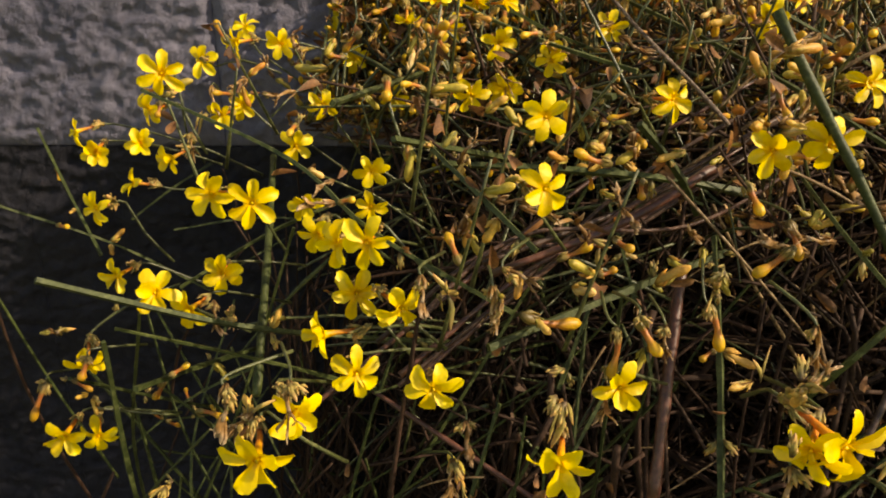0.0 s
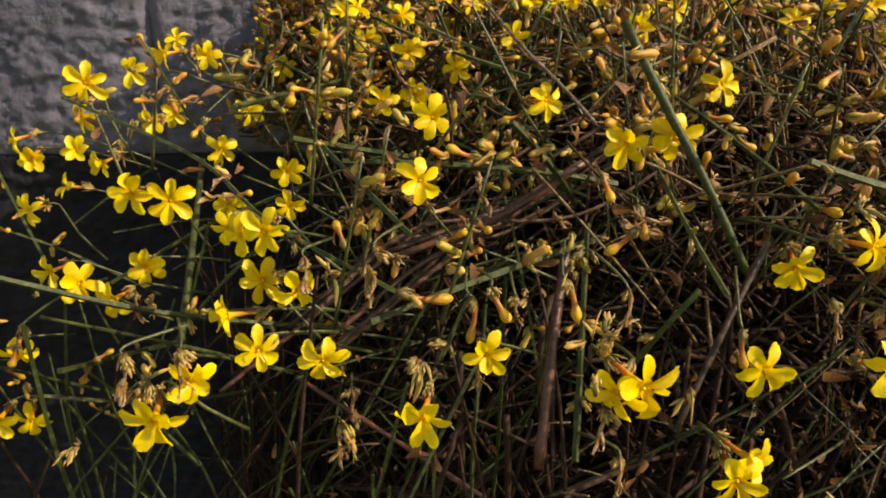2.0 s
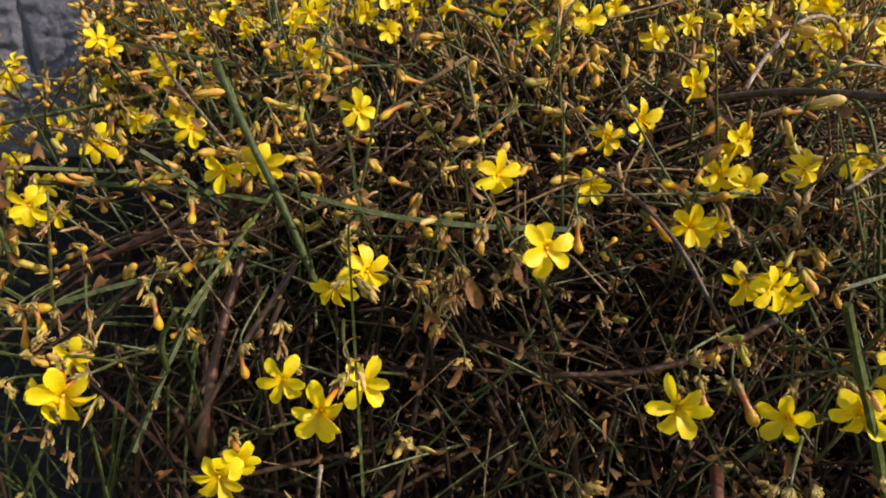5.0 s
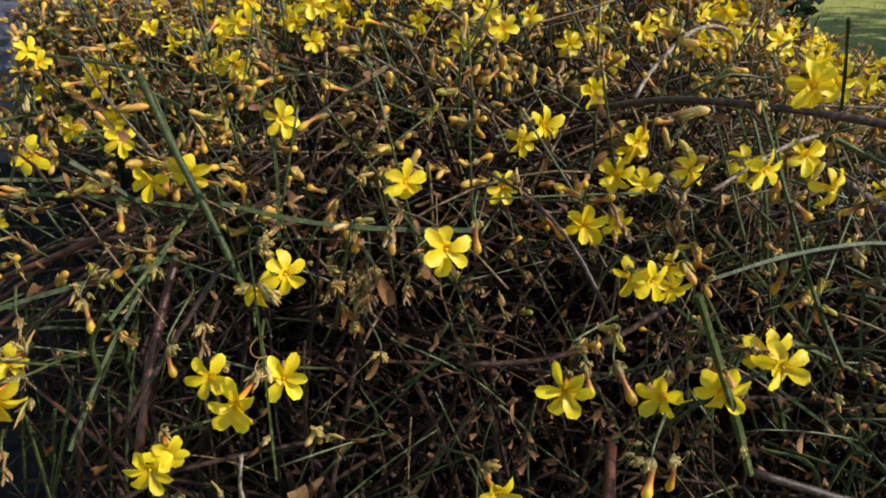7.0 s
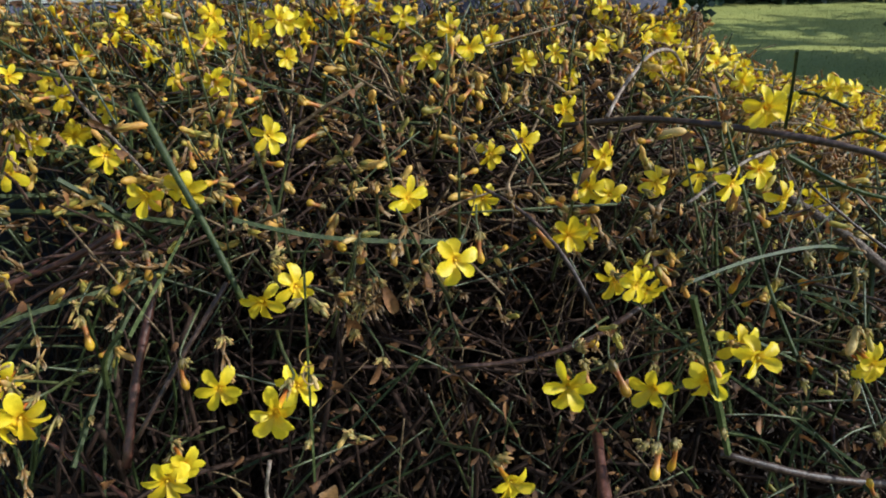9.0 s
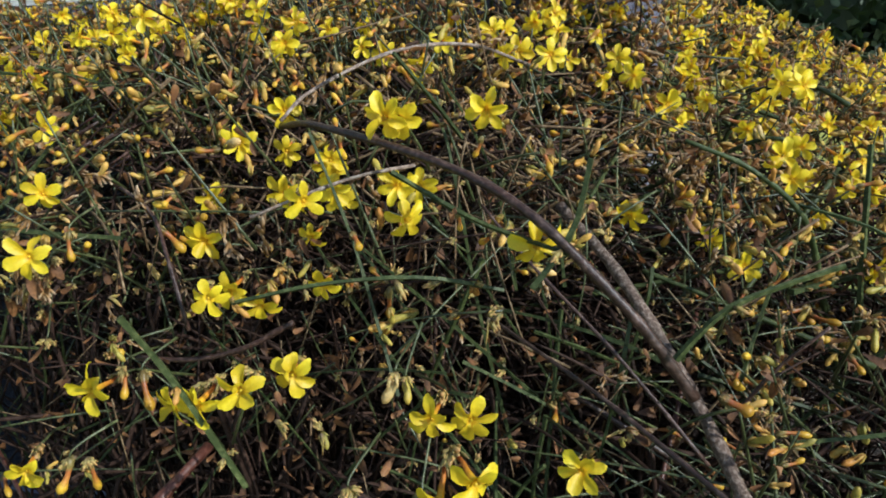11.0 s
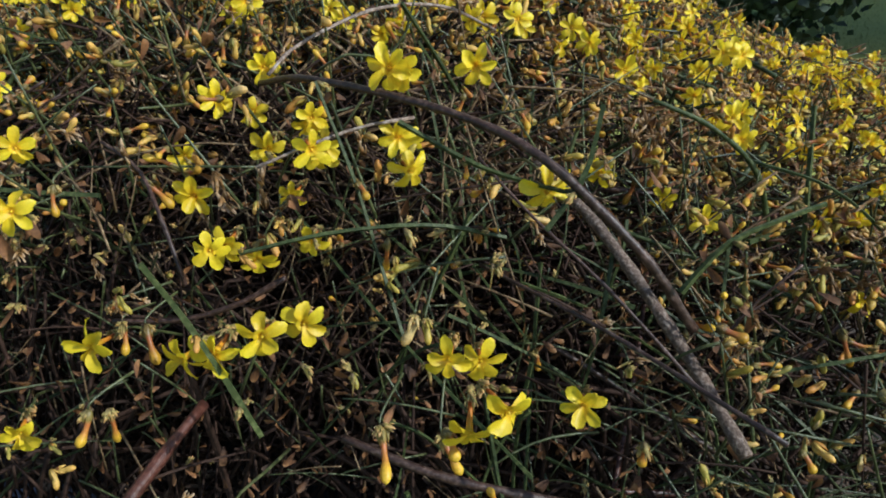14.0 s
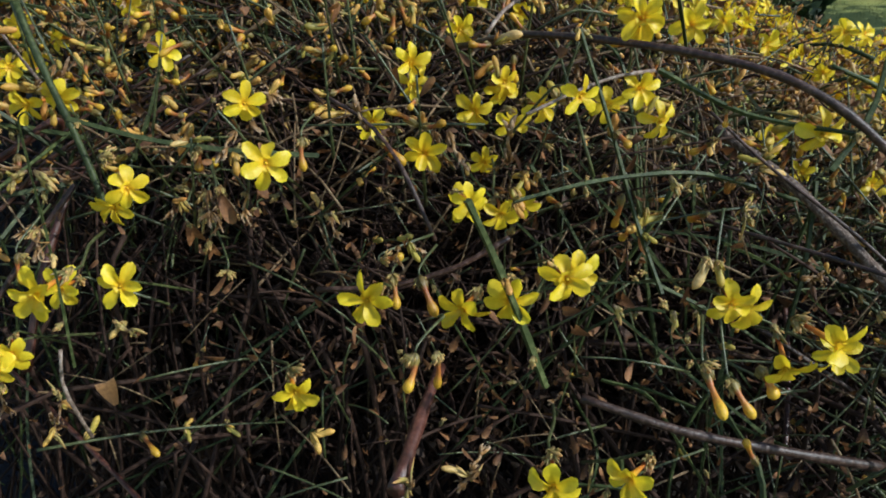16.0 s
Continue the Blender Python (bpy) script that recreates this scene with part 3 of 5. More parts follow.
twig_green, twig_brown, twig_tan = [], [], []
bulk = {"petal": [], "tube": [], "calyx": [], "bud": [], "scale": [], "dry": [], "leaf": [], "pod": [], "leaf_fill": []}
count = {"flower": 0, "bud": 0, "withered_flower": 0, "dead_leaf": 0, "closed_bud": 0}


FRONT = []  # places just before the open flowers, which the tangle leaves free


def crowds(points, reach=0.0145):
    """Whether any of the points comes close before an open flower."""
    p = np.atleast_2d(np.asarray(points, float))
    f = np.asarray(FRONT)
    return bool((((p[:, None, :] - f[None]) ** 2).sum(2) < reach * reach).any())


def petal_poses(petals, spread, g):
    start = g.uniform(0, 360)
    for k in range(petals):
        yield int(g.integers(len(PETAL_SHAPES))), (Matrix.Rotation(radians(start + k * 360 / petals + g.normal(0, 5)), 4, "Z")
                                                   @ Matrix.Translation((0, 0, g.normal(0, 0.0003))) @ Matrix.Rotation(radians(-spread + g.normal(0, 13)), 4, "Y") @ Matrix.Rotation(radians(g.normal(0, 12)), 4, "X")
                                                   @ Matrix.Diagonal((g.uniform(0.86, 1.08), g.uniform(0.78, 1.08), 1, 1)))


def stalk(m, length=0.05, r=0.0007):
    """A thin green twig from a flower's foot back into the shrub."""
    a = m @ Vector((0, 0, -0.020))
    back = (m.to_3x3() @ Vector((0, 0, -1))).normalized()
    inward = (Vector((CX, CY, 0.35)) - a).normalized()
    side = Vector(R.normal(size=3)) * 0.5
    b = a + back * 0.007 + inward * 0.004
    c = b + (inward * 0.8 + side * 0.6).normalized() * length * 0.5
    d = c + (inward + side * 0.5).normalized() * length * 0.6
    line = [held(np.array(q)) for q in (a, b, c, d)]
    twig_green.append(tube_shape(smooth_line(line, 7), np.linspace(r, r * 1.5, 7), 5))


def tuft(x, y, z, pieces=7, size=0.8, lean=(0, 0, -0.4)):
    """A joint crowded with bracts, closed buds and shrivelled leftovers."""
    for i in range(max(3, int(pieces * 0.75))):
        d = Vector(R.normal(size=3)) + Vector(lean) * 1.6
        d.normalize()
        yaw, pitch = math.degrees(math.atan2(d.x, -d.y)), math.degrees(math.asin(max(-1.0, min(1.0, d.z))))
        p = held(np.array((x, y, z)) + R.normal(0, 0.0022, 3) * size)
        u = R.random()
        if u < 0.5:
            for j in range(2):
                bulk["scale"].append(moved(SCALE_SHAPES[int(R.integers(6))], facing(*p, yaw + R.normal(0, 25), pitch + R.normal(0, 20), 0, size * R.uniform(0.8, 1.4))))
        else:
            droop("dry" if u < 0.64 else "pod" if u < 0.88 else "leaf", *p, yaw, pitch, size * R.uniform(0.55, 0.95), False)


def bloom(x, y, z, yaw=0, pitch=5, size=1.0, petals=6, spread=None, single=True, free=True):
    """One open flower with its centre at a place, turned by yaw and pitch; spread: how far the petals lift towards the viewer."""
    if spread is None:
        spread = R.normal(10, 9)
    m = facing(x, y, z, yaw, pitch, 0, size)
    kind = int(R.integers(len(CALYX_SHAPES)))
    if free:
        FRONT.extend(np.array(m @ Vector((0, 0, d))) for d in (0.012, 0.030, 0.048))
    stalk(m)
    if y < 0.62 and single:
        foot = m @ Vector((0, 0, -0.021))
        for i in range(int(R.integers(2, 5))):
            q = (m.to_3x3() @ Vector((R.normal(0, 0.5), R.normal(0, 0.5), 1.0))).normalized()
            at = Vector(held(np.array(foot + q * R.uniform(-0.004, 0.002))))
            bulk["scale"].append(moved(SCALE_SHAPES[int(R.integers(3))], Matrix.Translation(at) @ q.to_track_quat("Z", "Y").to_matrix().to_4x4() @ Matrix.Scale(R.uniform(0.8, 1.3), 4)))
    if single and count["flower"] < 300:
        count["flower"] += 1
        f = part("flower", M_TUBE, TUBE, shrub, m=m)
        for k, pm in petal_poses(petals, spread, R):
            part("petal", M_PETAL[k], PETAL, f, m=pm)
        part("calyx", M_CALYX[kind], CALYX, f, "green and brown bracts")
    else:
        bulk["tube"].append(moved(TUBE_SHAPE, m))
        bulk["calyx"].append(moved(CALYX_SHAPES[kind], m))
        for k, pm in petal_poses(petals, spread, R):
            bulk["petal"].append(moved(PETAL_SHAPES[k], m @ pm))


def droop(kind, x, y, z, yaw=0, pitch=-60, size=1.0, held_by_twig=True):
    """A closed bud or a withered flower that hangs from its foot at a place."""
    if not held_by_twig and FRONT and crowds((x, y, z)):
        return
    size *= 0.8 if kind == "dry" and held_by_twig else 1.0
    m = facing(x, y, z, yaw, pitch, R.uniform(0, 360), size)
    if held_by_twig:
        foot = m @ Vector((0, 0, 0))
        up = (Vector((R.normal(0, 0.4), 0.5, 0.75)) - 0.35 * (m.to_3x3() @ Vector((0, 0, 1))).normalized()).normalized()
        away = Vector((R.normal(0, 0.5), 1.0, R.normal(-0.1, 0.45))).normalized()
        ends = [held(np.array(q)) for q in (foot, foot + up * 0.003, foot + up * 0.004 + away * 0.008, foot + up * 0.002 + away * R.uniform(0.02, 0.04))]
        twig_green.append(tube_shape(smooth_line(ends, 7), np.linspace(0.0005, 0.0008, 7), 5))
        for i in range(3):
            q = (m.to_3x3() @ Vector((R.normal(0, 0.7), R.normal(0, 0.7), 1.0))).normalized()
            bulk["scale"].append(moved(SCALE_SHAPES[int(R.integers(3))], Matrix.Translation(foot) @ q.to_track_quat("Z", "Y").to_matrix().to_4x4() @ Matrix.Scale(R.uniform(0.6, 1.0), 4)))
    name, shapes, meshes, key = {"bud": ("bud", BUD_SHAPES, M_BUD, "bud"), "dry": ("withered_flower", DRY_SHAPES, M_DRY, "dry"), "leaf": ("dead_leaf", LEAF_SHAPES, M_LEAF, "leaf"), "pod": ("closed_bud", POD_SHAPES, M_POD, "pod")}[kind]
    k = int(R.integers(len(shapes)))
    if count[name] < 300:
        count[name] += 1
        part(name, meshes[k], None, shrub, m=m)
    else:
        bulk[key].append(moved(shapes[k], m))


def cane(points, r0, r1, mat=GREEN, label="", sides=5, name="cane"):
    square = mat is GREEN and r0 < 0.0021
    return part(name, cane_shape(points, r0 * (1.12 if square else 1), r1 * (1.12 if square else 1), 4 if square else 8 if mat is GREEN else sides), mat, shrub, label, smooth=not square)


def hero(points, r0, r1, mat=GREEN, label=""):
    """A cane that stands out, with a few buds on its joints."""
    line = [held(np.array(p)) for p in points]
    cane(line, r0, r1, mat, label, 6 if mat is GREEN else 8)
    if mat is GREEN and r0 < 0.0019 and line[0][0] > -0.02:
        dress(line, 0.05, 0.10, 0.08, 0.14)
    elif mat is GREEN and r0 < 0.0019:
        dress(line, 0.07, 0.30, 0.08, 0.04)


def dress(line, spacing, budness, dryness, leafness=0.3):
    """Pairs of buds, scales and leftovers at a cane's joints."""
    pts = smooth_line(line, 24)
    seglen = np.linalg.norm(np.diff(pts, axis=0), axis=1)
    s, nxt = 0.0, R.uniform(0, spacing)
    for i in range(23):
        s += seglen[i]
        if s < nxt:
            continue
        nxt += spacing * R.uniform(0.7, 1.4)
        d = Vector(pts[i + 1] - pts[i]).normalized()
        side = d.cross(Vector(R.normal(size=3))).normalized()
        for w in (side, -side):
            u = R.random()
            q = (d * R.uniform(0.2, 0.9) + w + Vector((0, -0.15, -0.25))).normalized()
            yaw, pitch = math.degrees(math.atan2(q.x, -q.y)), math.degrees(math.asin(q.z))
            x, y, z = pts[i] + np.array(w) * 0.0012
            if u < 0.35 * budness + 0.08:
                droop("pod", x, y, z, yaw, pitch, R.uniform(0.6, 1.1) * (0.5 if y < 0.18 else 1), False)
            elif u < budness + 0.08:
                droop("bud", x, y, z, yaw, pitch, R.uniform(0.6, 1.0), False)
            elif u < budness + dryness:
                droop("dry", x, y, z, yaw, pitch - 15, R.uniform(0.5, 0.95), False)
            elif u < budness + dryness + leafness:
                droop("leaf", x, y, z, yaw, pitch, R.uniform(0.5, 1.1), False)
            elif u < 0.9:
                k = int(R.integers(3))
                bulk["scale"].append(moved(SCALE_SHAPES[k], facing(x, y, z, yaw, pitch, 0, R.uniform(0.6, 1.2))))

# ---- flowers that stand out ----
bloom(-0.171, 0.463, 0.828, 10, 5, 1.1)
bloom(-0.182, 0.58, 0.819, 0, 12, 1)
bloom(-0.155, 0.585, 0.832, -45, -3, 0.9)
bloom(-0.227, 0.583, 0.781, -30, -3, 1)
bloom(-0.263, 0.559, 0.755, 5, -5, 1.05)
bloom(-0.288, 0.586, 0.763, -50, -10, 0.9)
bloom(-0.233, 0.571, 0.757, 8, 12, 1)
bloom(-0.197, 0.533, 0.756, -30, -11, 0.9)
bloom(-0.222, 0.521, 0.741, -65, 15, 0.85)
bloom(-0.232, 0.478, 0.736, -15, 5, 0.9)
bloom(-0.134, 0.415, 0.767, -10, 15, 1.2)
bloom(-0.113, 0.422, 0.759, 12, 12, 1.2)
bloom(-0.137, 0.43, 0.71, 10, 5, 1.1)
bloom(-0.163, 0.385, 0.718, 15, 25, 1.1)
bloom(-0.15, 0.4, 0.7, -20, -3, 1)
bloom(-0.217, 0.461, 0.695, -20, 0, 0.9)
bloom(-0.052, 0.726, 0.825, 0, 12, 1)
bloom(-0.076, 0.666, 0.809, 5, 0, 1)
bloom(-0.098, 0.731, 0.824, 0, 22, 1)
bloom(-0.095, 0.599, 0.782, 12, -3, 1)
bloom(-0.162, 0.608, 0.78, 20, -3, 1)
bloom(-0.169, 0.574, 0.779, -10, 0, 0.9)
bloom(-0.166, 0.657, 0.836, -20, 55, 0.95)
bloom(-0.107, 0.538, 0.764, 10, -5, 1)
bloom(-0.04, 0.629, 0.782, 5, 0, 1)
bloom(0.02, 0.531, 0.803, 0, -8, 1)
bloom(0.046, 0.553, 0.802, 12, 0, 1)
bloom(0.078, 0.55, 0.824, -20, 10, 1)
bloom(0.055, 0.406, 0.814, 0, 15, 1.1)
bloom(0.046, 0.333, 0.796, 22, 8, 1)
bloom(0.123, 0.406, 0.824, 30, 8, 0.95)
bloom(0.161, 0.36, 0.808, -20, 0, 1.05)
bloom(0.187, 0.355, 0.812, 0, 10, 1.1)
bloom(-0.048, 0.487, 0.76, 12, 0, 1)
bloom(-0.05, 0.495, 0.732, 10, -10, 0.9)
bloom(-0.1, 0.517, 0.726, 0, 5, 1)
bloom(-0.037, 0.336, 0.768, -10, 0, 1.05)
bloom(-0.055, 0.362, 0.757, -20, 10, 1)
bloom(-0.072, 0.402, 0.747, -10, -10, 0.95)
bloom(-0.047, 0.365, 0.727, 10, 10, 1.1)
bloom(-0.021, 0.33, 0.736, 40, -8, 1.05)
bloom(-0.059, 0.331, 0.721, -70, 0, 1)
bloom(-0.043, 0.32, 0.705, 5, 8, 1.05)
bloom(-0.005, 0.297, 0.711, 0, 10, 1)
bloom(0.079, 0.291, 0.716, 5, 10, 1)
bloom(0.046, 0.244, 0.711, -8, -6, 1.05)
bloom(-0.074, 0.244, 0.712, 10, -6, 1.15)
bloom(-0.062, 0.262, 0.722, 30, -3, 1)
bloom(-0.229, 0.381, 0.624, 0, -3, 1.05)
bloom(-0.216, 0.395, 0.614, 20, -10, 1)
bloom(0.131, 0.205, 0.748, 30, -11, 1.15)
bloom(0.122, 0.207, 0.745, -30, -6, 0.9)
bloom(-0.213, 0.391, 0.667, 10, -36, 1)
bloom(0.04, 0.56, 0.835, 20, 5, 1.05)
bloom(0.359, 0.59, 0.855, 0, 18, 1.05)
bloom(0.33, 0.306, 0.819, 45, 5, 0.95)
bloom(0.388, 0.4, 0.782, 0, -3, 1)
bloom(0.354, 0.26, 0.797, 22, 13, 1.12)
bloom(0.238, 0.303, 0.756, -15, -10, 1.05)
bloom(0.262, 0.28, 0.776, 40, 5, 1)
bloom(0.213, 0.269, 0.716, 5, 12, 1.05)
bloom(0.261, 0.182, 0.758, -10, -5, 1.05)
bloom(0.262, 0.25, 0.727, 20, 18, 1.05)
bloom(0.416, 0.407, 0.823, 35, -3, 1.05)
bloom(0.406, 0.49, 0.79, 10, -10, 1)
bloom(0.235, 0.418, 0.831, 20, 18, 1)
bloom(0.433, 0.32, 0.784, 8, 12, 1.05)
bloom(0.459, 0.298, 0.761, 0, -5, 1)
bloom(0.463, 0.27, 0.771, 30, 0, 0.9)
bloom(0.48, 0.295, 0.754, 10, -16, 0.9)
bloom(0.412, 0.22, 0.736, -8, 8, 1.08)
bloom(0.461, 0.223, 0.729, -20, -4, 1.05)
bloom(0.486, 0.212, 0.741, 0, -3, 1.08)
bloom(0.513, 0.213, 0.752, 12, 12, 1.1)
bloom(0.521, 0.249, 0.738, 20, 8, 1.05)
bloom(0.187, 0.228, 0.684, 0, -6, 1.1)
bloom(0.195, 0.235, 0.69, 30, -3, 1)
bloom(0.376, 0.193, 0.697, 25, -3, 0.95)
bloom(0.602, 0.242, 0.724, 0, 0, 1)
bloom(0.617, 0.262, 0.71, 12, 10, 1.05)
bloom(0.637, 0.194, 0.729, 40, -8, 1.12)
bloom(0.675, 0.27, 0.678, 0, 18, 1.05)
bloom(0.618, 0.198, 0.712, 5, -31, 1.05)
bloom(0.544, 0.174, 0.664, -35, 5, 1)
bloom(0.505, 0.147, 0.681, 0, -6, 1)
bloom(0.56, 0.333, 0.859, 0, 15, 1.12)
bloom(0.461, 0.38, 0.795, 5, -10, 1.05)
bloom(0.478, 0.42, 0.8, 20, 0, 1)
bloom(0.505, 0.366, 0.801, 30, 5, 0.95)
bloom(0.562, 0.334, 0.818, 10, 10, 1)
bloom(0.572, 0.317, 0.803, 30, -3, 1)
bloom(0.552, 0.402, 0.793, 0, 5, 1)
bloom(0.481, 0.416, 0.806, 20, -6, 0.95)
bloom(0.487, 0.411, 0.777, 0, -5, 1)
bloom(0.467, 0.396, 0.754, -10, -10, 0.9)
bloom(0.493, 0.353, 0.739, 0, -3, 0.9)
bloom(0.652, 0.288, 0.803, 10, -8, 1.1)
bloom(0.768, 0.465, 0.711, 15, 15, 0.95)
bloom(0.75, 0.558, 0.69, 0, 10, 0.9)
bloom(0.688, 0.468, 0.747, -20, -10, 0.95)
bloom(0.797, 0.546, 0.768, 25, 5, 1.1)
bloom(0.897, 0.473, 0.638, 20, 10, 0.95)
bloom(0.950, 0.541, 0.644, 30, 0, 1)
bloom(0.665, 0.662, 0.823, 0, 10, 1)
bloom(0.824, 0.702, 0.79, 10, 10, 1.1)
bloom(0.805, 0.652, 0.799, 0, 15, 1)
bloom(0.822, 0.65, 0.797, 30, 10, 1)
bloom(0.682, 0.619, 0.817, -10, 10, 1)
bloom(0.549, 0.656, 0.855, 0, 15, 1)
bloom(0.589, 0.577, 0.849, 15, 10, 1)
bloom(0.582, 0.554, 0.85, -20, -10, 0.9)
bloom(0.562, 0.349, 0.855, 25, -5, 1.1)
bloom(0.602, 0.4, 0.846, 10, 0, 1.1)
bloom(0.45, 0.419, 0.842, 40, -3, 1)
bloom(0.129, 0.603, 0.841, 0, 10, 1)
bloom(0.231, 0.574, 0.894, 0, 15, 1.05)
bloom(0.394, 0.54, 0.87, 20, 5, 1)
bloom(0.382, 0.59, 0.88, -15, 10, 1)
bloom(0.495, 0.595, 0.832, 10, 0, 1)
bloom(0.457, 0.612, 0.845, 0, 10, 1)
bloom(0.082, 0.745, 0.836, 0, 10, 1)
bloom(0, 0.755, 0.865, 0, 15, 1)
bloom(0.045, 0.562, 0.804, 10, 0, 1)
bloom(0.005, 0.622, 0.839, 0, 10, 1)
bloom(0.235, 0.605, 0.889, 10, 5, 1)
bloom(0.523, 0.291, 0.824, 30, -6, 0.9)
bloom(0.706, 1.09, 0.753, 0, 15, 1)
bloom(0.757, 1.018, 0.717, 0, 10, 1)
bloom(0.97, 0.766, 0.68, 10, 10, 1)
droop("bud", 0.143, 0.343, 0.797, 20, -50, 1.05)
droop("bud", 0.162, 0.333, 0.781, 25, -60, 1.1)
droop("bud", 0.122, 0.313, 0.747, 30, -60, 1.1)
droop("bud", 0.078, 0.271, 0.762, 35, -55, 1)
droop("bud", 0.07, 0.272, 0.757, -10, -70, 0.9)
droop("dry", 0.09, 0.272, 0.757, 20, -80, 0.9)
droop("dry", 0.02, 0.285, 0.768, 0, -85, 1.1)
droop("dry", 0.024, 0.286, 0.776, 60, -10, 1)
droop("dry", -0.01, 0.292, 0.77, 0, -60, 1)
droop("dry", 0.132, 0.237, 0.775, 10, -75, 1)
droop("bud", 0.423, 0.234, 0.744, 30, -60, 0.9)
droop("bud", 0.418, 0.232, 0.752, 80, 20, 0.9)
droop("bud", 0.438, 0.232, 0.744, 30, -50, 1.1)
droop("bud", 0.443, 0.166, 0.738, -25, -65, 1)
droop("bud", 0.452, 0.168, 0.738, 0, -80, 0.8)
droop("bud", 0.37, 0.279, 0.806, -10, -70, 0.9)
droop("bud", 0.6, 0.222, 0.69, 35, -45, 1.1)
droop("dry", -0.175, 0.575, 0.8, 10, -80, 1.2)
droop("dry", -0.18, 0.53, 0.775, 20, -80, 1.1)
droop("dry", 0.31, 0.3, 0.77, 0, -75, 0.9)
droop("dry", -0.132, 0.39, 0.71, 0, -80, 1.1)
droop("dry", 0.225, 0.245, 0.765, 10, -60, 1)
droop("dry", 0.22, 0.19, 0.7, 0, -80, 1.1)
droop("bud", 0.196, 0.262, 0.742, -5, -80, 0.9)
droop("dry", 0.01, 0.287, 0.7, 10, -70, 1.2)
droop("dry", 0.004, 0.285, 0.68, -10, -70, 1.2)
droop("bud", -0.205, 0.38, 0.68, -30, -60, 1)
droop("bud", -0.235, 0.385, 0.66, -40, -50, 1)
droop("bud", 0.3, 0.3, 0.795, 5, -75, 1)
droop("dry", -0.06, 0.248, 0.745, 0, -70, 1.2)
droop("dry", -0.085, 0.25, 0.742, -20, -70, 1.2)
droop("dry", 0.125, 0.205, 0.715, 0, -80, 1)
droop("dry", 0.118, 0.21, 0.735, -20, -70, 1)
for i in range(9):
    droop("leaf", R.uniform(0.28, 0.345), R.uniform(0.285, 0.335), R.uniform(0.715, 0.785), R.uniform(-60, 60), R.uniform(-85, -30), R.uniform(1.0, 1.7))
for i in range(4):
    droop("dry", R.uniform(0.295, 0.335), R.uniform(0.285, 0.315), R.uniform(0.745, 0.785), R.uniform(-40, 40), R.uniform(-88, -60), R.uniform(0.9, 1.3))

# a pale thread coiled round a thin stem, and the stem's hooked tip
coil = [(0.2795 + 0.0035 * math.cos(a * 1.1) * (1 - a / 24), 0.168 + 0.004 * math.sin(a * 1.1), 0.800 - 0.0016 * a) for a in np.linspace(0, 14, 30)]
part("tendril", tube_shape(coil, 0.0003, 5), DRY, shrub, "pale coiled dry thread")
hook = [(0.282, 0.170, 0.838), (0.2835, 0.169, 0.846), (0.288, 0.168, 0.849), (0.291, 0.168, 0.845)]
part("tendril", tube_shape(smooth_line(hook, 12), np.linspace(0.0005, 0.0003, 12), 5), GREEN, shrub)
# a broad bleached leaf caught on a stem
part("dead_leaf", moved(LEAF_SHAPES[1], facing(0.284, 0.185, 0.692, 10, 55, 20, 1.25)), DRY, shrub, "bleached papery leaf")
bloom(0.882, 0.364, 0.662, 75, 5, 1.0, 6, 25)
bloom(0.909, 0.304, 0.667, 85, 0, 1.0, 6, 30)
bloom(0.902, 0.304, 0.634, 80, -10, 0.95, 6, 30)
bloom(0.710, 0.579, 0.801, 40, 0, 1.0)
droop("bud", 0.742, 0.268, 0.735, 70, -15, 1.15)
droop("bud", 0.815, 0.240, 0.717, 85, -5, 1.15)
droop("bud", 0.845, 0.370, 0.676, 20, -70, 1.1)
droop("bud", 0.706, 0.240, 0.678, 10, -85, 1.05)
droop("bud", 0.605, 0.200, 0.712, 40, -45, 1.15)
droop("bud", 0.576, 0.190, 0.720, 30, -40, 1.1)
droop("pod", 0.586, 0.240, 0.752, -20, -65, 1.1)
droop("pod", 0.591, 0.240, 0.750, 30, -60, 1.0)
droop("leaf", 0.700, 0.284, 0.697, 40, -40, 1.3)

# ---- canes that stand out ----
hero([(0.159, 0.376, 0.872), (0.180, 0.357, 0.830), (0.202, 0.340, 0.789), (0.222, 0.322, 0.746)], 0.0026, 0.0022, GREEN, "thick pale green cut cane")
hero([(-0.183, 0.307, 0.761), (-0.117, 0.361, 0.711), (-0.054, 0.419, 0.671), (0.007, 0.478, 0.635)], 0.0014, 0.0017, GREEN)
hero([(-0.131, 0.568, 0.748), (-0.122, 0.502, 0.722), (-0.115, 0.439, 0.691), (-0.110, 0.379, 0.654)], 0.0022, 0.0026, GREEN)
hero([(-0.162, 0.406, 0.828), (-0.080, 0.375, 0.799), (-0.034, 0.337, 0.773), (0.033, 0.323, 0.737)], 0.001, 0.0012, GREEN)
hero([(-0.056, 0.376, 0.827), (0.003, 0.668, 0.803), (0.030, 0.740, 0.800)], 0.0015, 0.0019, GREEN)
hero([(-0.026, 0.380, 0.808), (0.010, 0.438, 0.787), (0.044, 0.497, 0.766)], 0.0016, 0.0019, GREEN)
hero([(-0.001, 0.412, 0.786), (0.060, 0.406, 0.785), (0.125, 0.400, 0.781), (0.170, 0.402, 0.772)], 0.0017, 0.0020, GREEN)
hero([(0.099, 0.377, 0.817), (0.116, 0.386, 0.799), (0.133, 0.396, 0.778), (0.146, 0.410, 0.757)], 0.0017, 0.0019, GREEN)
hero([(0.020, 0.300, 0.731), (0.072, 0.330, 0.738), (0.123, 0.366, 0.740), (0.160, 0.392, 0.741)], 0.0018, 0.0020, GREEN)
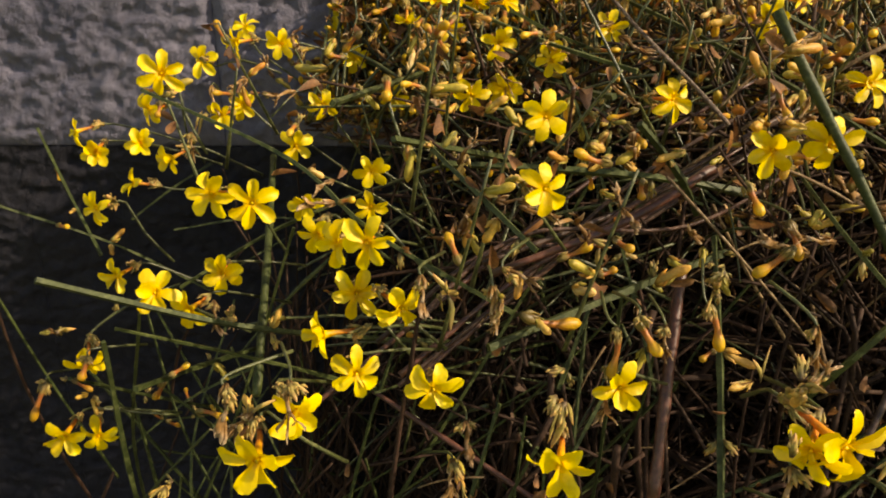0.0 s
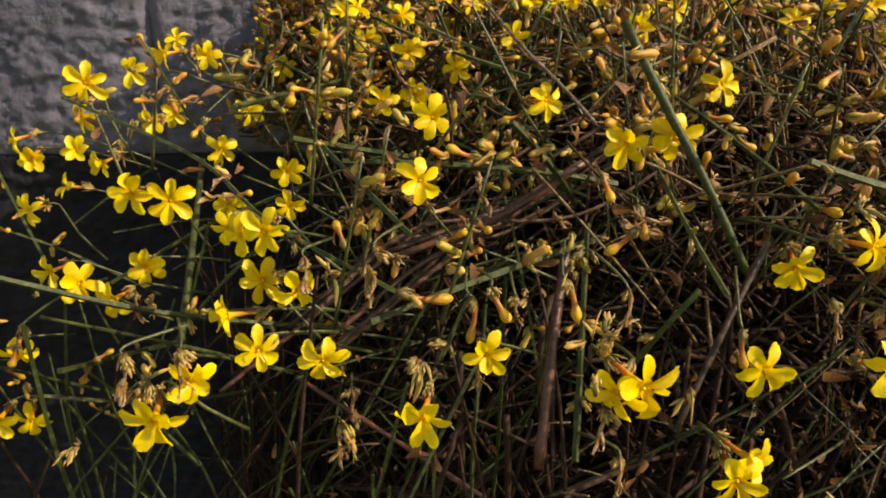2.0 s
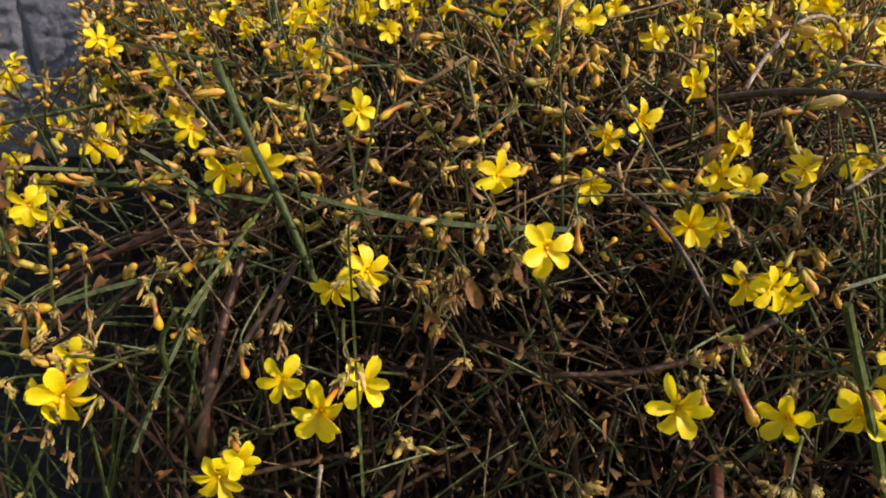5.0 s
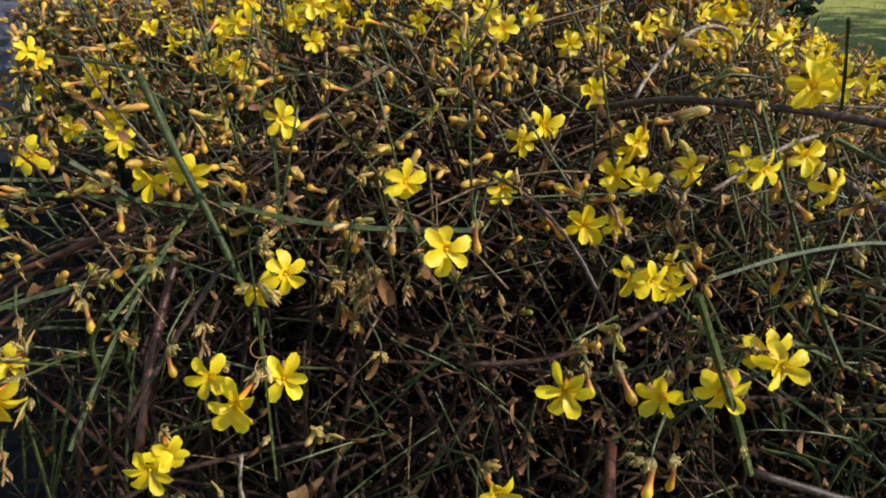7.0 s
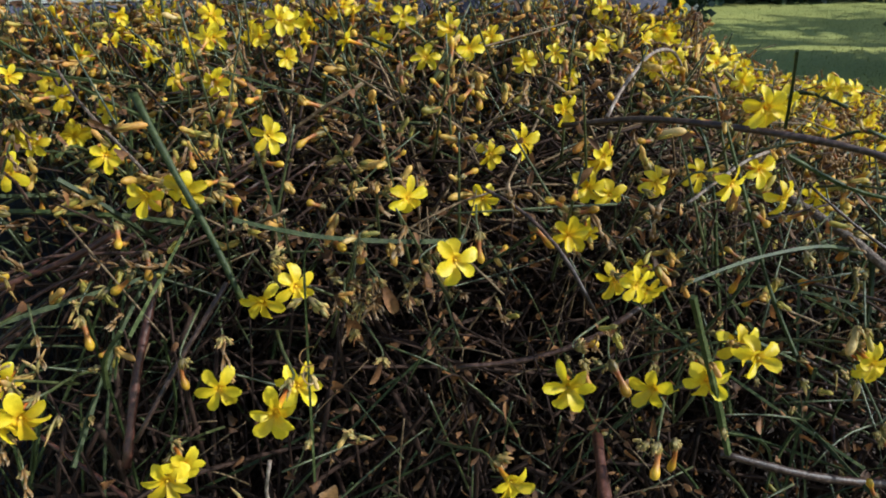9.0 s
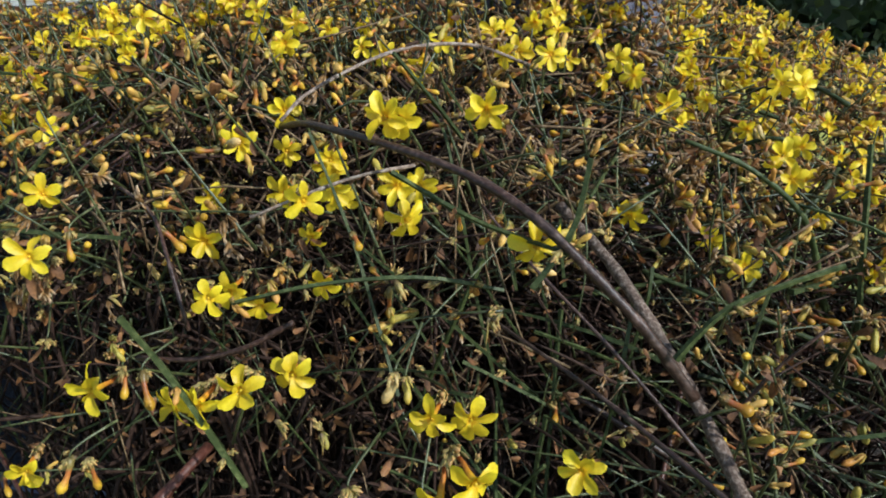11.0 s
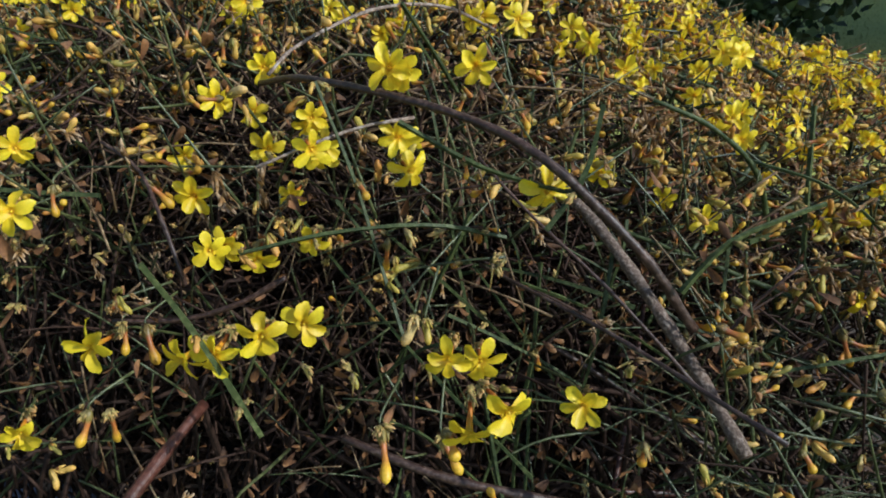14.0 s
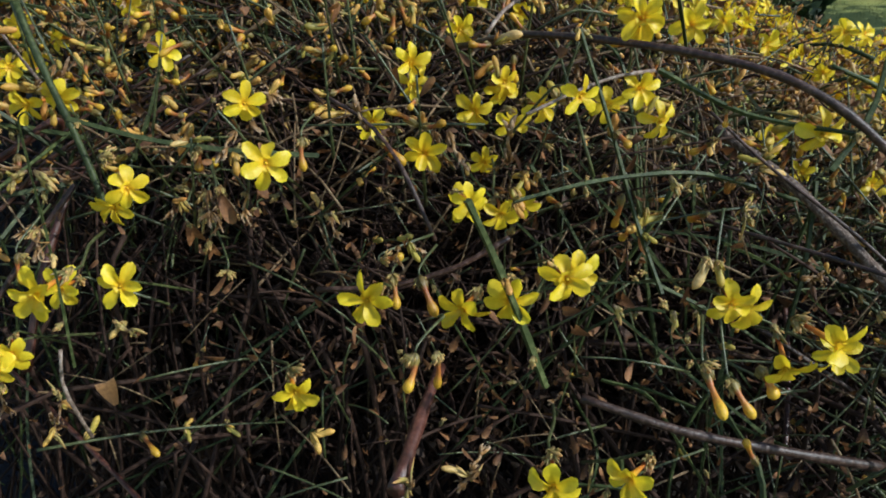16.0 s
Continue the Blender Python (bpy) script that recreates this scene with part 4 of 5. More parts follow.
hero([(0.027, 0.383, 0.731), (0.101, 0.394, 0.758), (0.149, 0.404, 0.786), (0.138, 0.421, 0.765)], 0.0022, 0.003, RUST)
hero([(0.142, 0.410, 0.728), (0.128, 0.370, 0.670), (0.118, 0.339, 0.607)], 0.003, 0.0034, RUST)
hero([(0.150, 0.389, 0.751), (0.134, 0.319, 0.716), (0.121, 0.261, 0.671)], 0.0013, 0.0016, GREEN)
hero([(0.169, 0.253, 0.767), (0.156, 0.255, 0.748), (0.148, 0.269, 0.721)], 0.0013, 0.0014, GREEN)
hero([(0.229, 0.291, 0.815), (0.273, 0.298, 0.800), (0.320, 0.310, 0.789), (0.367, 0.322, 0.782)], 0.0015, 0.0018, GREEN)
hero([(0.445, 0.416, 0.831), (0.510, 0.356, 0.847), (0.627, 0.294, 0.833), (0.695, 0.269, 0.783), (0.731, 0.269, 0.732)], 0.0020, 0.0027, BROWN, "long arching dark brown cane")
hero([(0.640, 0.447, 0.762), (0.687, 0.398, 0.731), (0.735, 0.335, 0.683), (0.769, 0.271, 0.646)], 0.0036, 0.0042, WEATHERED, "thick weathered grey-brown cane")
hero([(0.282, 0.170, 0.838), (0.279, 0.173, 0.781), (0.277, 0.171, 0.724)], 0.0005, 0.0007, GREEN)
hero([(0.466, 0.198, 0.799), (0.478, 0.204, 0.767), (0.491, 0.207, 0.731), (0.504, 0.210, 0.691)], 0.0016, 0.0018, GREEN, "thick dark green cut cane")
hero([(0.444, 0.261, 0.669), (0.436, 0.215, 0.663), (0.429, 0.168, 0.656)], 0.003, 0.0042, RUST)
hero([(0.529, 0.266, 0.645), (0.591, 0.257, 0.628), (0.659, 0.261, 0.611), (0.725, 0.280, 0.586)], 0.0026, 0.0034, BROWN)
hero([(0.849, 0.513, 0.787), (0.849, 0.490, 0.710), (0.849, 0.464, 0.635)], 0.0018, 0.002, GREEN)
hero([(0.856, 0.347, 0.767), (0.849, 0.316, 0.710), (0.858, 0.283, 0.654)], 0.0022, 0.0026, GREEN)
hero([(0.609, 0.336, 0.733), (0.686, 0.264, 0.731), (0.761, 0.191, 0.722)], 0.0011, 0.0014, BROWN)
hero([(0.377, 0.322, 0.818), (0.402, 0.315, 0.803), (0.423, 0.293, 0.783), (0.443, 0.271, 0.747)], 0.001, 0.0014, BROWN)
hero([(0.523, 0.310, 0.857), (0.542, 0.302, 0.803), (0.557, 0.289, 0.754), (0.572, 0.271, 0.714)], 0.0009, 0.0012, GREEN)
hero([(0.494, 0.281, 0.817), (0.520, 0.300, 0.824), (0.545, 0.321, 0.828), (0.571, 0.343, 0.827)], 0.0009, 0.0011, GREY)
hero([(0.470, 0.375, 0.846), (0.486, 0.396, 0.861), (0.525, 0.455, 0.874), (0.565, 0.515, 0.866), (0.600, 0.570, 0.838)], 0.0012, 0.0014, GREY)
hero([(0.571, 0.328, 0.895), (0.583, 0.348, 0.866), (0.594, 0.368, 0.836)], 0.001, 0.0012, GREEN)
hero([(-0.398, 0.733, 0.731), (-0.352, 0.678, 0.686), (-0.305, 0.624, 0.642)], 0.0014, 0.0016, GREEN)
hero([(-0.229, 0.399, 0.653), (-0.210, 0.548, 0.535), (-0.187, 0.700, 0.420)], 0.0012, 0.0015, GREEN)
hero([(-0.163, 0.342, 0.682), (-0.154, 0.416, 0.652), (-0.139, 0.489, 0.623)], 0.0014, 0.0016, GREEN)
hero([(-0.007, 0.363, 0.808), (0.041, 0.311, 0.774)], 0.0012, 0.0014, GREEN)
hero([(0.089, 0.440, 0.878), (0.108, 0.422, 0.856), (0.131, 0.407, 0.834), (0.152, 0.396, 0.812)], 0.0010, 0.0012, WEATHERED)
hero([(0.023, 0.494, 0.873), (0.078, 0.579, 0.842), (0.143, 0.659, 0.812)], 0.0014, 0.0015, GREEN)
hero([(-0.031, 0.607, 0.883), (0.025, 0.585, 0.854), (0.076, 0.547, 0.836), (0.129, 0.508, 0.823)], 0.0012, 0.0015, GREEN)
hero([(0.568, 0.313, 0.833), (0.616, 0.303, 0.810), (0.670, 0.275, 0.805)], 0.0014, 0.001, GREEN)
hero([(0.487, 0.257, 0.776), (0.536, 0.274, 0.782), (0.588, 0.291, 0.780), (0.628, 0.309, 0.765)], 0.0011, 0.0012, GREEN)
hero([(0.359, 0.313, 0.693), (0.408, 0.312, 0.697), (0.450, 0.312, 0.710), (0.485, 0.319, 0.728)], 0.0017, 0.002, BROWN)
hero([(0.165, 0.250, 0.695), (0.191, 0.273, 0.734), (0.219, 0.298, 0.772)], 0.0014, 0.0017, BROWN)
hero([(0.060, 0.353, 0.839), (0.065, 0.387, 0.817), (0.067, 0.406, 0.783)], 0.001, 0.0012, BROWN)
hero([(0.186, 0.383, 0.791), (0.181, 0.314, 0.779), (0.177, 0.242, 0.769)], 0.0010, 0.0012, GREEN)
hero([(0.077, 0.355, 0.725), (0.056, 0.315, 0.699)], 0.001, 0.0012, GREEN)
# red-brown canes that lie side by side under the flowers, sweeping up towards the wall's end
for i in range(8):
    a, b = R.normal(0, 0.017, 3), R.normal(0, 0.026, 3)
    line = [(-0.04 + a[0], 0.385 + a[1], 0.668 + a[2]), (0.030 + a[0], 0.425 + a[1], 0.712 + a[2]), (0.108 + b[0], 0.440 + b[1], 0.746 + b[2]), (0.211 + b[0], 0.470 + b[1], 0.800 + b[2])]
    hero(line[int(R.integers(2)):], R.uniform(0.0010, 0.0021), R.uniform(0.0009, 0.0017), RUST if R.random() < 0.6 else BROWN, "red-brown woody cane")
hero([(0.679, 0.290, 0.849), (0.671, 0.280, 0.815), (0.652, 0.270, 0.788)], 0.0013, 0.0019, GREEN)
hero([(0.721, 0.262, 0.758), (0.737, 0.270, 0.776), (0.755, 0.280, 0.785), (0.796, 0.300, 0.793)], 0.0016, 0.0011, GREEN)
hero([(0.251, 0.200, 0.715), (0.247, 0.200, 0.690), (0.252, 0.205, 0.655)], 0.0009, 0.0011, GREY)
hero([(0.608, 0.350, 0.800), (0.640, 0.330, 0.772), (0.690, 0.300, 0.735), (0.740, 0.270, 0.690)], 0.0009, 0.0012, BROWN)
hero([(0.800, 0.330, 0.742), (0.775, 0.330, 0.712), (0.752, 0.325, 0.676)], 0.0009, 0.0012, BROWN)
hero([(0.880, 0.330, 0.690), (0.835, 0.325, 0.680), (0.790, 0.325, 0.668)], 0.0012, 0.0015, GREEN)

# ---- joints crowded with bracts ----
tuft(-0.077, 0.250, 0.728, 12)
tuft(0.043, 0.245, 0.738, 7)
tuft(0.008, 0.290, 0.667, 9)
tuft(0.020, 0.285, 0.764, 6)
tuft(0.001, 0.300, 0.758, 7)
tuft(-0.187, 0.560, 0.766, 5)
tuft(-0.180, 0.570, 0.781, 5)
tuft(-0.115, 0.660, 0.816, 6)
tuft(-0.123, 0.390, 0.701, 8)
tuft(-0.237, 0.400, 0.684, 4)
tuft(-0.210, 0.390, 0.647, 5)
tuft(-0.113, 0.250, 0.697, 3)
tuft(0.117, 0.210, 0.769, 9)
tuft(0.111, 0.200, 0.749, 7)
tuft(0.135, 0.330, 0.756, 4)
tuft(0.126, 0.310, 0.754, 4)
tuft(0.070, 0.330, 0.771, 6)
tuft(0.249, 0.280, 0.795, 7)
tuft(0.287, 0.290, 0.765, 8)
tuft(0.298, 0.300, 0.753, 8)
tuft(0.119, 0.250, 0.745, 6)
tuft(0.149, 0.200, 0.745, 7)
tuft(0.382, 0.280, 0.760, 5)
tuft(0.494, 0.300, 0.776, 6)
tuft(0.433, 0.220, 0.771, 5)
tuft(0.296, 0.190, 0.735, 4)
tuft(0.441, 0.170, 0.735, 5)
tuft(0.424, 0.380, 0.787, 5)
tuft(0.294, 0.360, 0.806, 5)
tuft(0.229, 0.220, 0.668, 9)
tuft(0.219, 0.220, 0.648, 8)
tuft(0.435, 0.170, 0.658, 9)
tuft(0.468, 0.170, 0.667, 6)
tuft(0.382, 0.200, 0.664, 4)
tuft(0.526, 0.200, 0.650, 6)
tuft(0.504, 0.300, 0.780, 5)
tuft(0.433, 0.230, 0.764, 4)
tuft(0.561, 0.200, 0.741, 4)
tuft(0.535, 0.200, 0.741, 5)
tuft(0.587, 0.250, 0.714, 5)
tuft(0.700, 0.250, 0.719, 5)
tuft(0.620, 0.300, 0.754, 6)
tuft(0.685, 0.300, 0.802, 5)
tuft(0.678, 0.300, 0.821, 6)
tuft(0.771, 0.300, 0.702, 7)
tuft(0.856, 0.250, 0.704, 5)
tuft(0.836, 0.400, 0.712, 6)


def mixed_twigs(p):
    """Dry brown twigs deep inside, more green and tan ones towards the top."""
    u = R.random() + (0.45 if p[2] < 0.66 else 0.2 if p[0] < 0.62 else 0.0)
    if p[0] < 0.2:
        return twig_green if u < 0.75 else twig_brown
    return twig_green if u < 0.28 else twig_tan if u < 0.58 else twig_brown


# ---- the tangle around them ----
for i in range(230):
    p = mound_point(0.88, 1.01)
    if (hollow(p) and R.random() < 0.82) or (flank(p) and R.random() < 0.72):
        continue
    line = mound_line(p, R.uniform(0.16, 0.42) if p[1] > 0.45 else R.uniform(0.08, 0.22))
    if line[:, 0].min() < -0.08 or crowds(smooth_line(line, 16)):
        continue
    r = R.uniform(0.0011, 0.0019) if p[1] > 0.42 else R.uniform(0.0008, 0.0012)
    r *= 1.5 if p[0] > 0.58 else 1.0
    cane(line, r, r * R.uniform(0.55, 0.85), GREEN)
    if flank(p):
        continue
    dress(line, R.uniform(0.03, 0.05), 0.16, 0.16)
for i in range(90):
    p = mound_point(0.74, 0.88)
    if flank(p) or (hollow(p) and R.random() < 0.92):
        continue
    line = mound_line(p, R.uniform(0.2, 0.5))
    r = R.uniform(0.0016, 0.0034)
    cane(line, r, r * R.uniform(0.6, 0.9), BROWN if R.random() < 0.7 else RUST, "red-brown woody cane", 7)
for i in range(1500):
    p = mound_point(0.80, 1.0)
    if open_side(p) or (hollow(p) and R.random() < 0.72) or (flank(p) and (p[0] < -0.1 or R.random() < 0.9)):
        continue
    line = mound_line(p, R.uniform(0.05, 0.17), n=5)
    r = R.uniform(0.0006, 0.0013)
    (twig_green if R.random() < 0.6 else twig_brown).append(tube_shape(smooth_line(line, 7), np.linspace(r, r * 0.6, 7), 4))
    if R.random() < 0.5:
        dress(line, 0.035, 0.12, 0.18)
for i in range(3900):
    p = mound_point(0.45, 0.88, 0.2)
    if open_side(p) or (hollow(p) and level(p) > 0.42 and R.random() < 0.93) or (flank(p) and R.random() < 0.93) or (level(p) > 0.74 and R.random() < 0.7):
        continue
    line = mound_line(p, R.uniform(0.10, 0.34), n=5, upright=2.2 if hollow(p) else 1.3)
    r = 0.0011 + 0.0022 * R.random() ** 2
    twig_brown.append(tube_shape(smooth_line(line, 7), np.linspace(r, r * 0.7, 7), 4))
for i in range(560):
    p = mound_point(0.97, 1.0, 0.55)
    if hollow(p):
        continue
    d = np.array((R.normal(0, 0.35), R.normal(-0.25, 0.3), 1.0))
    q = p + d / np.linalg.norm(d) * R.uniform(0.03, 0.085 if p[0] < 0.55 else 0.055)
    line = np.array([p - 0.04 * d, p, held(q)])
    twig_green.append(tube_shape(smooth_line(line, 6), np.linspace(0.0013, 0.0007, 6), 5))
    dress(line[1:], 0.02, 0.36, 0.2)
for i in range(5200):
    x, y, z = mound_point(0.70, 0.985)
    if (hollow((x, y, z)) and R.random() < 0.75) or (x > 0.62 and y < 0.5 and z < 0.74 and R.random() < 0.7) or (flank((x, y, z)) and (x < -0.1 or R.random() < 0.93)):
        continue
    k = int(R.integers(4))
    bulk["leaf"].append(moved(LEAF_SHAPES[k], facing(x, y, z, R.uniform(-180, 180), R.uniform(-80, 60), R.uniform(0, 360), R.uniform(0.35, 1.0))))
for i in range(680):
    x, y, z = mound_point(0.985, 1.03, 0.60)
    if (z < 0.77 and x < 0.75 and R.random() < 0.85) or hollow((x, y, z)) or y < 0.50 or (y < 0.58 and R.random() < 0.85) or (0.2 < x < 0.70 and R.random() < 0.72):
        continue
    bloom(x, y, z, R.normal(10, 38), R.normal(8, 30), R.uniform(0.72, 1.0), int(R.choice((5, 6, 6))), R.uniform(-5, 35), single=y < 0.75, free=False)

for i in range(500):
    x, y, z = mound_point(0.985, 1.03, 0.60)
    if x > 0.56 and y > 0.60 - 0.16 * (x > 0.8) and (x > 0.72 or R.random() < 0.4):
        bloom(x, y, z, R.normal(10, 45), R.normal(8, 35), R.uniform(0.62, 0.98), int(R.choice((5, 6, 6))), R.uniform(-5, 35), single=y < 0.75, free=False)


for i in range(420):
    p = mound_point(0.78, 0.94, 0.40)
    if p[0] < 0.52 or p[1] > 0.8:
        continue
    line = mound_line(p, R.uniform(0.12, 0.34), upright=1.6)
    if crowds(smooth_line(line, 14)):
        continue
    cane(line, R.uniform(0.0010, 0.0019), 0.0009, GREEN)
    dress(line, 0.06 if p[2] > 0.72 else 0.14, 0.05, 0.12, 0.2)
for i in range(1500):
    p = mound_point(0.78, 0.94, 0.42)
    if p[0] < 0.56 or p[1] > 0.75 or hollow(p):
        continue
    line = mound_line(p, R.uniform(0.08, 0.26), n=5, upright=1.2)
    r = R.uniform(0.0006, 0.0013)
    (twig_green if R.random() < 0.75 else twig_tan).append(tube_shape(smooth_line(line, 7), np.linspace(r, r * 0.7, 7), 4))

# thin shaded shoots beside the wall
for i in range(16):
    p = np.array((R.uniform(-0.36, -0.04), R.uniform(0.36, 0.70), R.uniform(0.42, 0.72)))
    d = np.array((R.uniform(0.4, 1.0), R.uniform(-0.3, 0.6), R.normal(0, 0.5)))
    d *= R.uniform(0.08, 0.22) / np.linalg.norm(d)
    line = np.array([held(p), held(p + 0.5 * d + np.array((0, 0, R.uniform(0, 0.01)))), held(p + d)])
    cane(line, R.uniform(0.0007, 0.0011), 0.0013, GREEN)
    if R.random() < 0.4:
        dress(line[:2], 0.06, 0.5, 0.1, 0.05)

# dim upright stems low down, in front of the dark wall
for i in range(90):
    x, y = R.uniform(-0.30, 0.22), R.uniform(0.30, 0.62)
    low = np.array((x, y, R.uniform(0.30, 0.50)))
    d = np.array((R.normal(0.05, 0.10), R.normal(-0.02, 0.06), R.uniform(0.16, 0.30)))
    if level(low + d) > 0.95 and low[0] + d[0] > 0.0:
        continue
    line = np.array([held(low), held(low + 0.5 * d + np.array((R.normal(0, 0.012), 0, 0))), held(low + d)])
    r = R.uniform(0.0008, 0.0015)
    if R.random() < 0.65:
        cane(line, r * 1.1, r * 0.8, GREEN)
    else:
        twig_brown.append(tube_shape(smooth_line(line, 8), np.linspace(r * 1.2, r * 0.8, 8), 5))

# twigs packed against the wall
for i in range(2200):
    p = np.array((R.uniform(-0.06, 0.70), R.uniform(0.50, 0.765), R.uniform(0.45, 0.85)))
    if level(p) > 0.94 or open_side(p):
        continue
    line = mound_line(p, R.uniform(0.08, 0.24), n=5, upright=0.9)
    r = R.uniform(0.0009, 0.0018)
    mixed_twigs(p).append(tube_shape(smooth_line(line, 7), np.linspace(r, r * 0.7, 7), 4))

# shoots that rise beside the wall
for i in range(380):
    x = -0.09 + 0.6 * R.random() ** 1.6
    top = np.array((x, R.uniform(0.66, 0.765), R.uniform(0.86, 0.915)))
    line = np.array([held(top + np.array((R.normal(0, 0.03), -0.03, -0.12))), held(top + np.array((R.normal(0, 0.012), -0.005, -0.05))), held(top)])
    twig_green.append(tube_shape(smooth_line(line, 7), np.linspace(0.0016, 0.0008, 7), 5))
    dress(line, 0.018, 0.25, 0.25)

# tan and grey twigs lying over the sunny top
for i in range(450):
    p = mound_point(0.95, 1.005, 0.70)
    if hollow(p) or p[0] < 0.12 or p[1] < 0.33:
        continue
    line = mound_line(p, R.uniform(0.04, 0.14), n=5, upright=0.8)
    r = R.uniform(0.0006, 0.0012)
    (twig_tan if R.random() < 0.6 else twig_green).append(tube_shape(smooth_line(line, 6), np.linspace(r, r * 0.7, 6), 4))

# dark leaves added inside the shrub, behind the hollow, to set how deep its shade looks
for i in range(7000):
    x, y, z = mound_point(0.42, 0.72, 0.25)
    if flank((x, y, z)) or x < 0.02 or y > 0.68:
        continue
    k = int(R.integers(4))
    bulk["leaf_fill"].append(moved(LEAF_SHAPES[k], facing(x, y, z, R.uniform(-180, 180), R.uniform(-80, 60), R.uniform(0, 360), R.uniform(0.5, 1.1))))

# curled leaves and broken stems caught in the front of the hollow
for i in range(950):
    x, y, z = R.uniform(0.24, 0.80), R.uniform(0.27, 0.50), R.uniform(0.50, 0.775)
    if level((x, y, z)) > 0.96 or (x < 0.34 and R.random() < 0.5):
        continue
    k = int(R.integers(4))
    bulk["leaf"].append(moved(LEAF_SHAPES[k], facing(x, y, z, R.uniform(-180, 180), R.uniform(-85, 30), R.uniform(0, 360), R.uniform(0.4, 1.05))))
    if i % 3 == 0:
        line = mound_line(np.array((x, y, z)), R.uniform(0.03, 0.11), n=4, upright=2.0)
        r = R.uniform(0.0005, 0.0011)
        (twig_green if R.random() < 0.55 else twig_tan if R.random() < 0.4 else twig_brown).append(tube_shape(smooth_line(line, 6), np.linspace(r, r * 0.7, 6), 5))

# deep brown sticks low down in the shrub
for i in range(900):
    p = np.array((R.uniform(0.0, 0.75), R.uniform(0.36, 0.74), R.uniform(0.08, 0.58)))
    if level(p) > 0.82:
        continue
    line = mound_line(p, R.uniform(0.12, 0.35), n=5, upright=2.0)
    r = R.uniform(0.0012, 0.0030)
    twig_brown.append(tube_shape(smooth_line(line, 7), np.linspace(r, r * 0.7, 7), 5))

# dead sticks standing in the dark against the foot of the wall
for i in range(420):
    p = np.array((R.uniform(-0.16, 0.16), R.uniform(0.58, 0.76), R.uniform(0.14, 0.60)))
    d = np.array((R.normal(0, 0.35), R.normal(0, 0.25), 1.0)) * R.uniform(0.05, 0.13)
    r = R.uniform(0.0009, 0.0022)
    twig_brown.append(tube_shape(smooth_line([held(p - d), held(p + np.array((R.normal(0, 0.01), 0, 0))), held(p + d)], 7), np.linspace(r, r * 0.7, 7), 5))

# pale broken sticks in the hollow
for i in range(170):
    p = mound_point(0.62, 0.92, 0.45)
    if not hollow(p) or flank(p):
        continue
    line = mound_line(p, R.uniform(0.025, 0.09), n=4, upright=1.2)
    r = R.uniform(0.0006, 0.0013)
    twig_tan.append(tube_shape(smooth_line(line, 6), np.linspace(r, r * 0.7, 6), 5))

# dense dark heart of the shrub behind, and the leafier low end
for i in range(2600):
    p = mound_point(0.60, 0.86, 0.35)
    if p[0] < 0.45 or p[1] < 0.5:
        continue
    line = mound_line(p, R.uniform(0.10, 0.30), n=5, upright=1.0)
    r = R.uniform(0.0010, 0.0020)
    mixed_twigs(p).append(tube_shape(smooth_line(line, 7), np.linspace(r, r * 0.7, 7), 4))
for i in range(620):
    p = mound_point(0.84, 0.95, 0.42)
    if p[0] < 0.62 or p[1] > 0.7:
        continue
    if p[2] < 0.74 and R.random() < 0.85:
        continue
    for k in range(int(R.integers(1, 4))):
        x, y, z = held(p + R.normal(0, 0.007, 3))
        u = R.random()
        droop("bud" if u < 0.12 else "pod" if u < 0.38 else "dry" if u < 0.6 else "leaf", x, y, z, R.uniform(-120, 120), R.normal(-15, 45), R.uniform(0.55, 1.0), False)

# flowers along the top by the wall
for i in range(42):
    x, y, z = at_level((R.uniform(-0.02, 0.66), R.uniform(0.46, 0.74), 0.86), R.uniform(0.98, 1.03))
    bloom(x, y, z, R.normal(15, 40), R.normal(5, 30), R.uniform(0.7, 1.0), int(R.choice((5, 6, 6))), R.uniform(-5, 35), single=False, free=False)

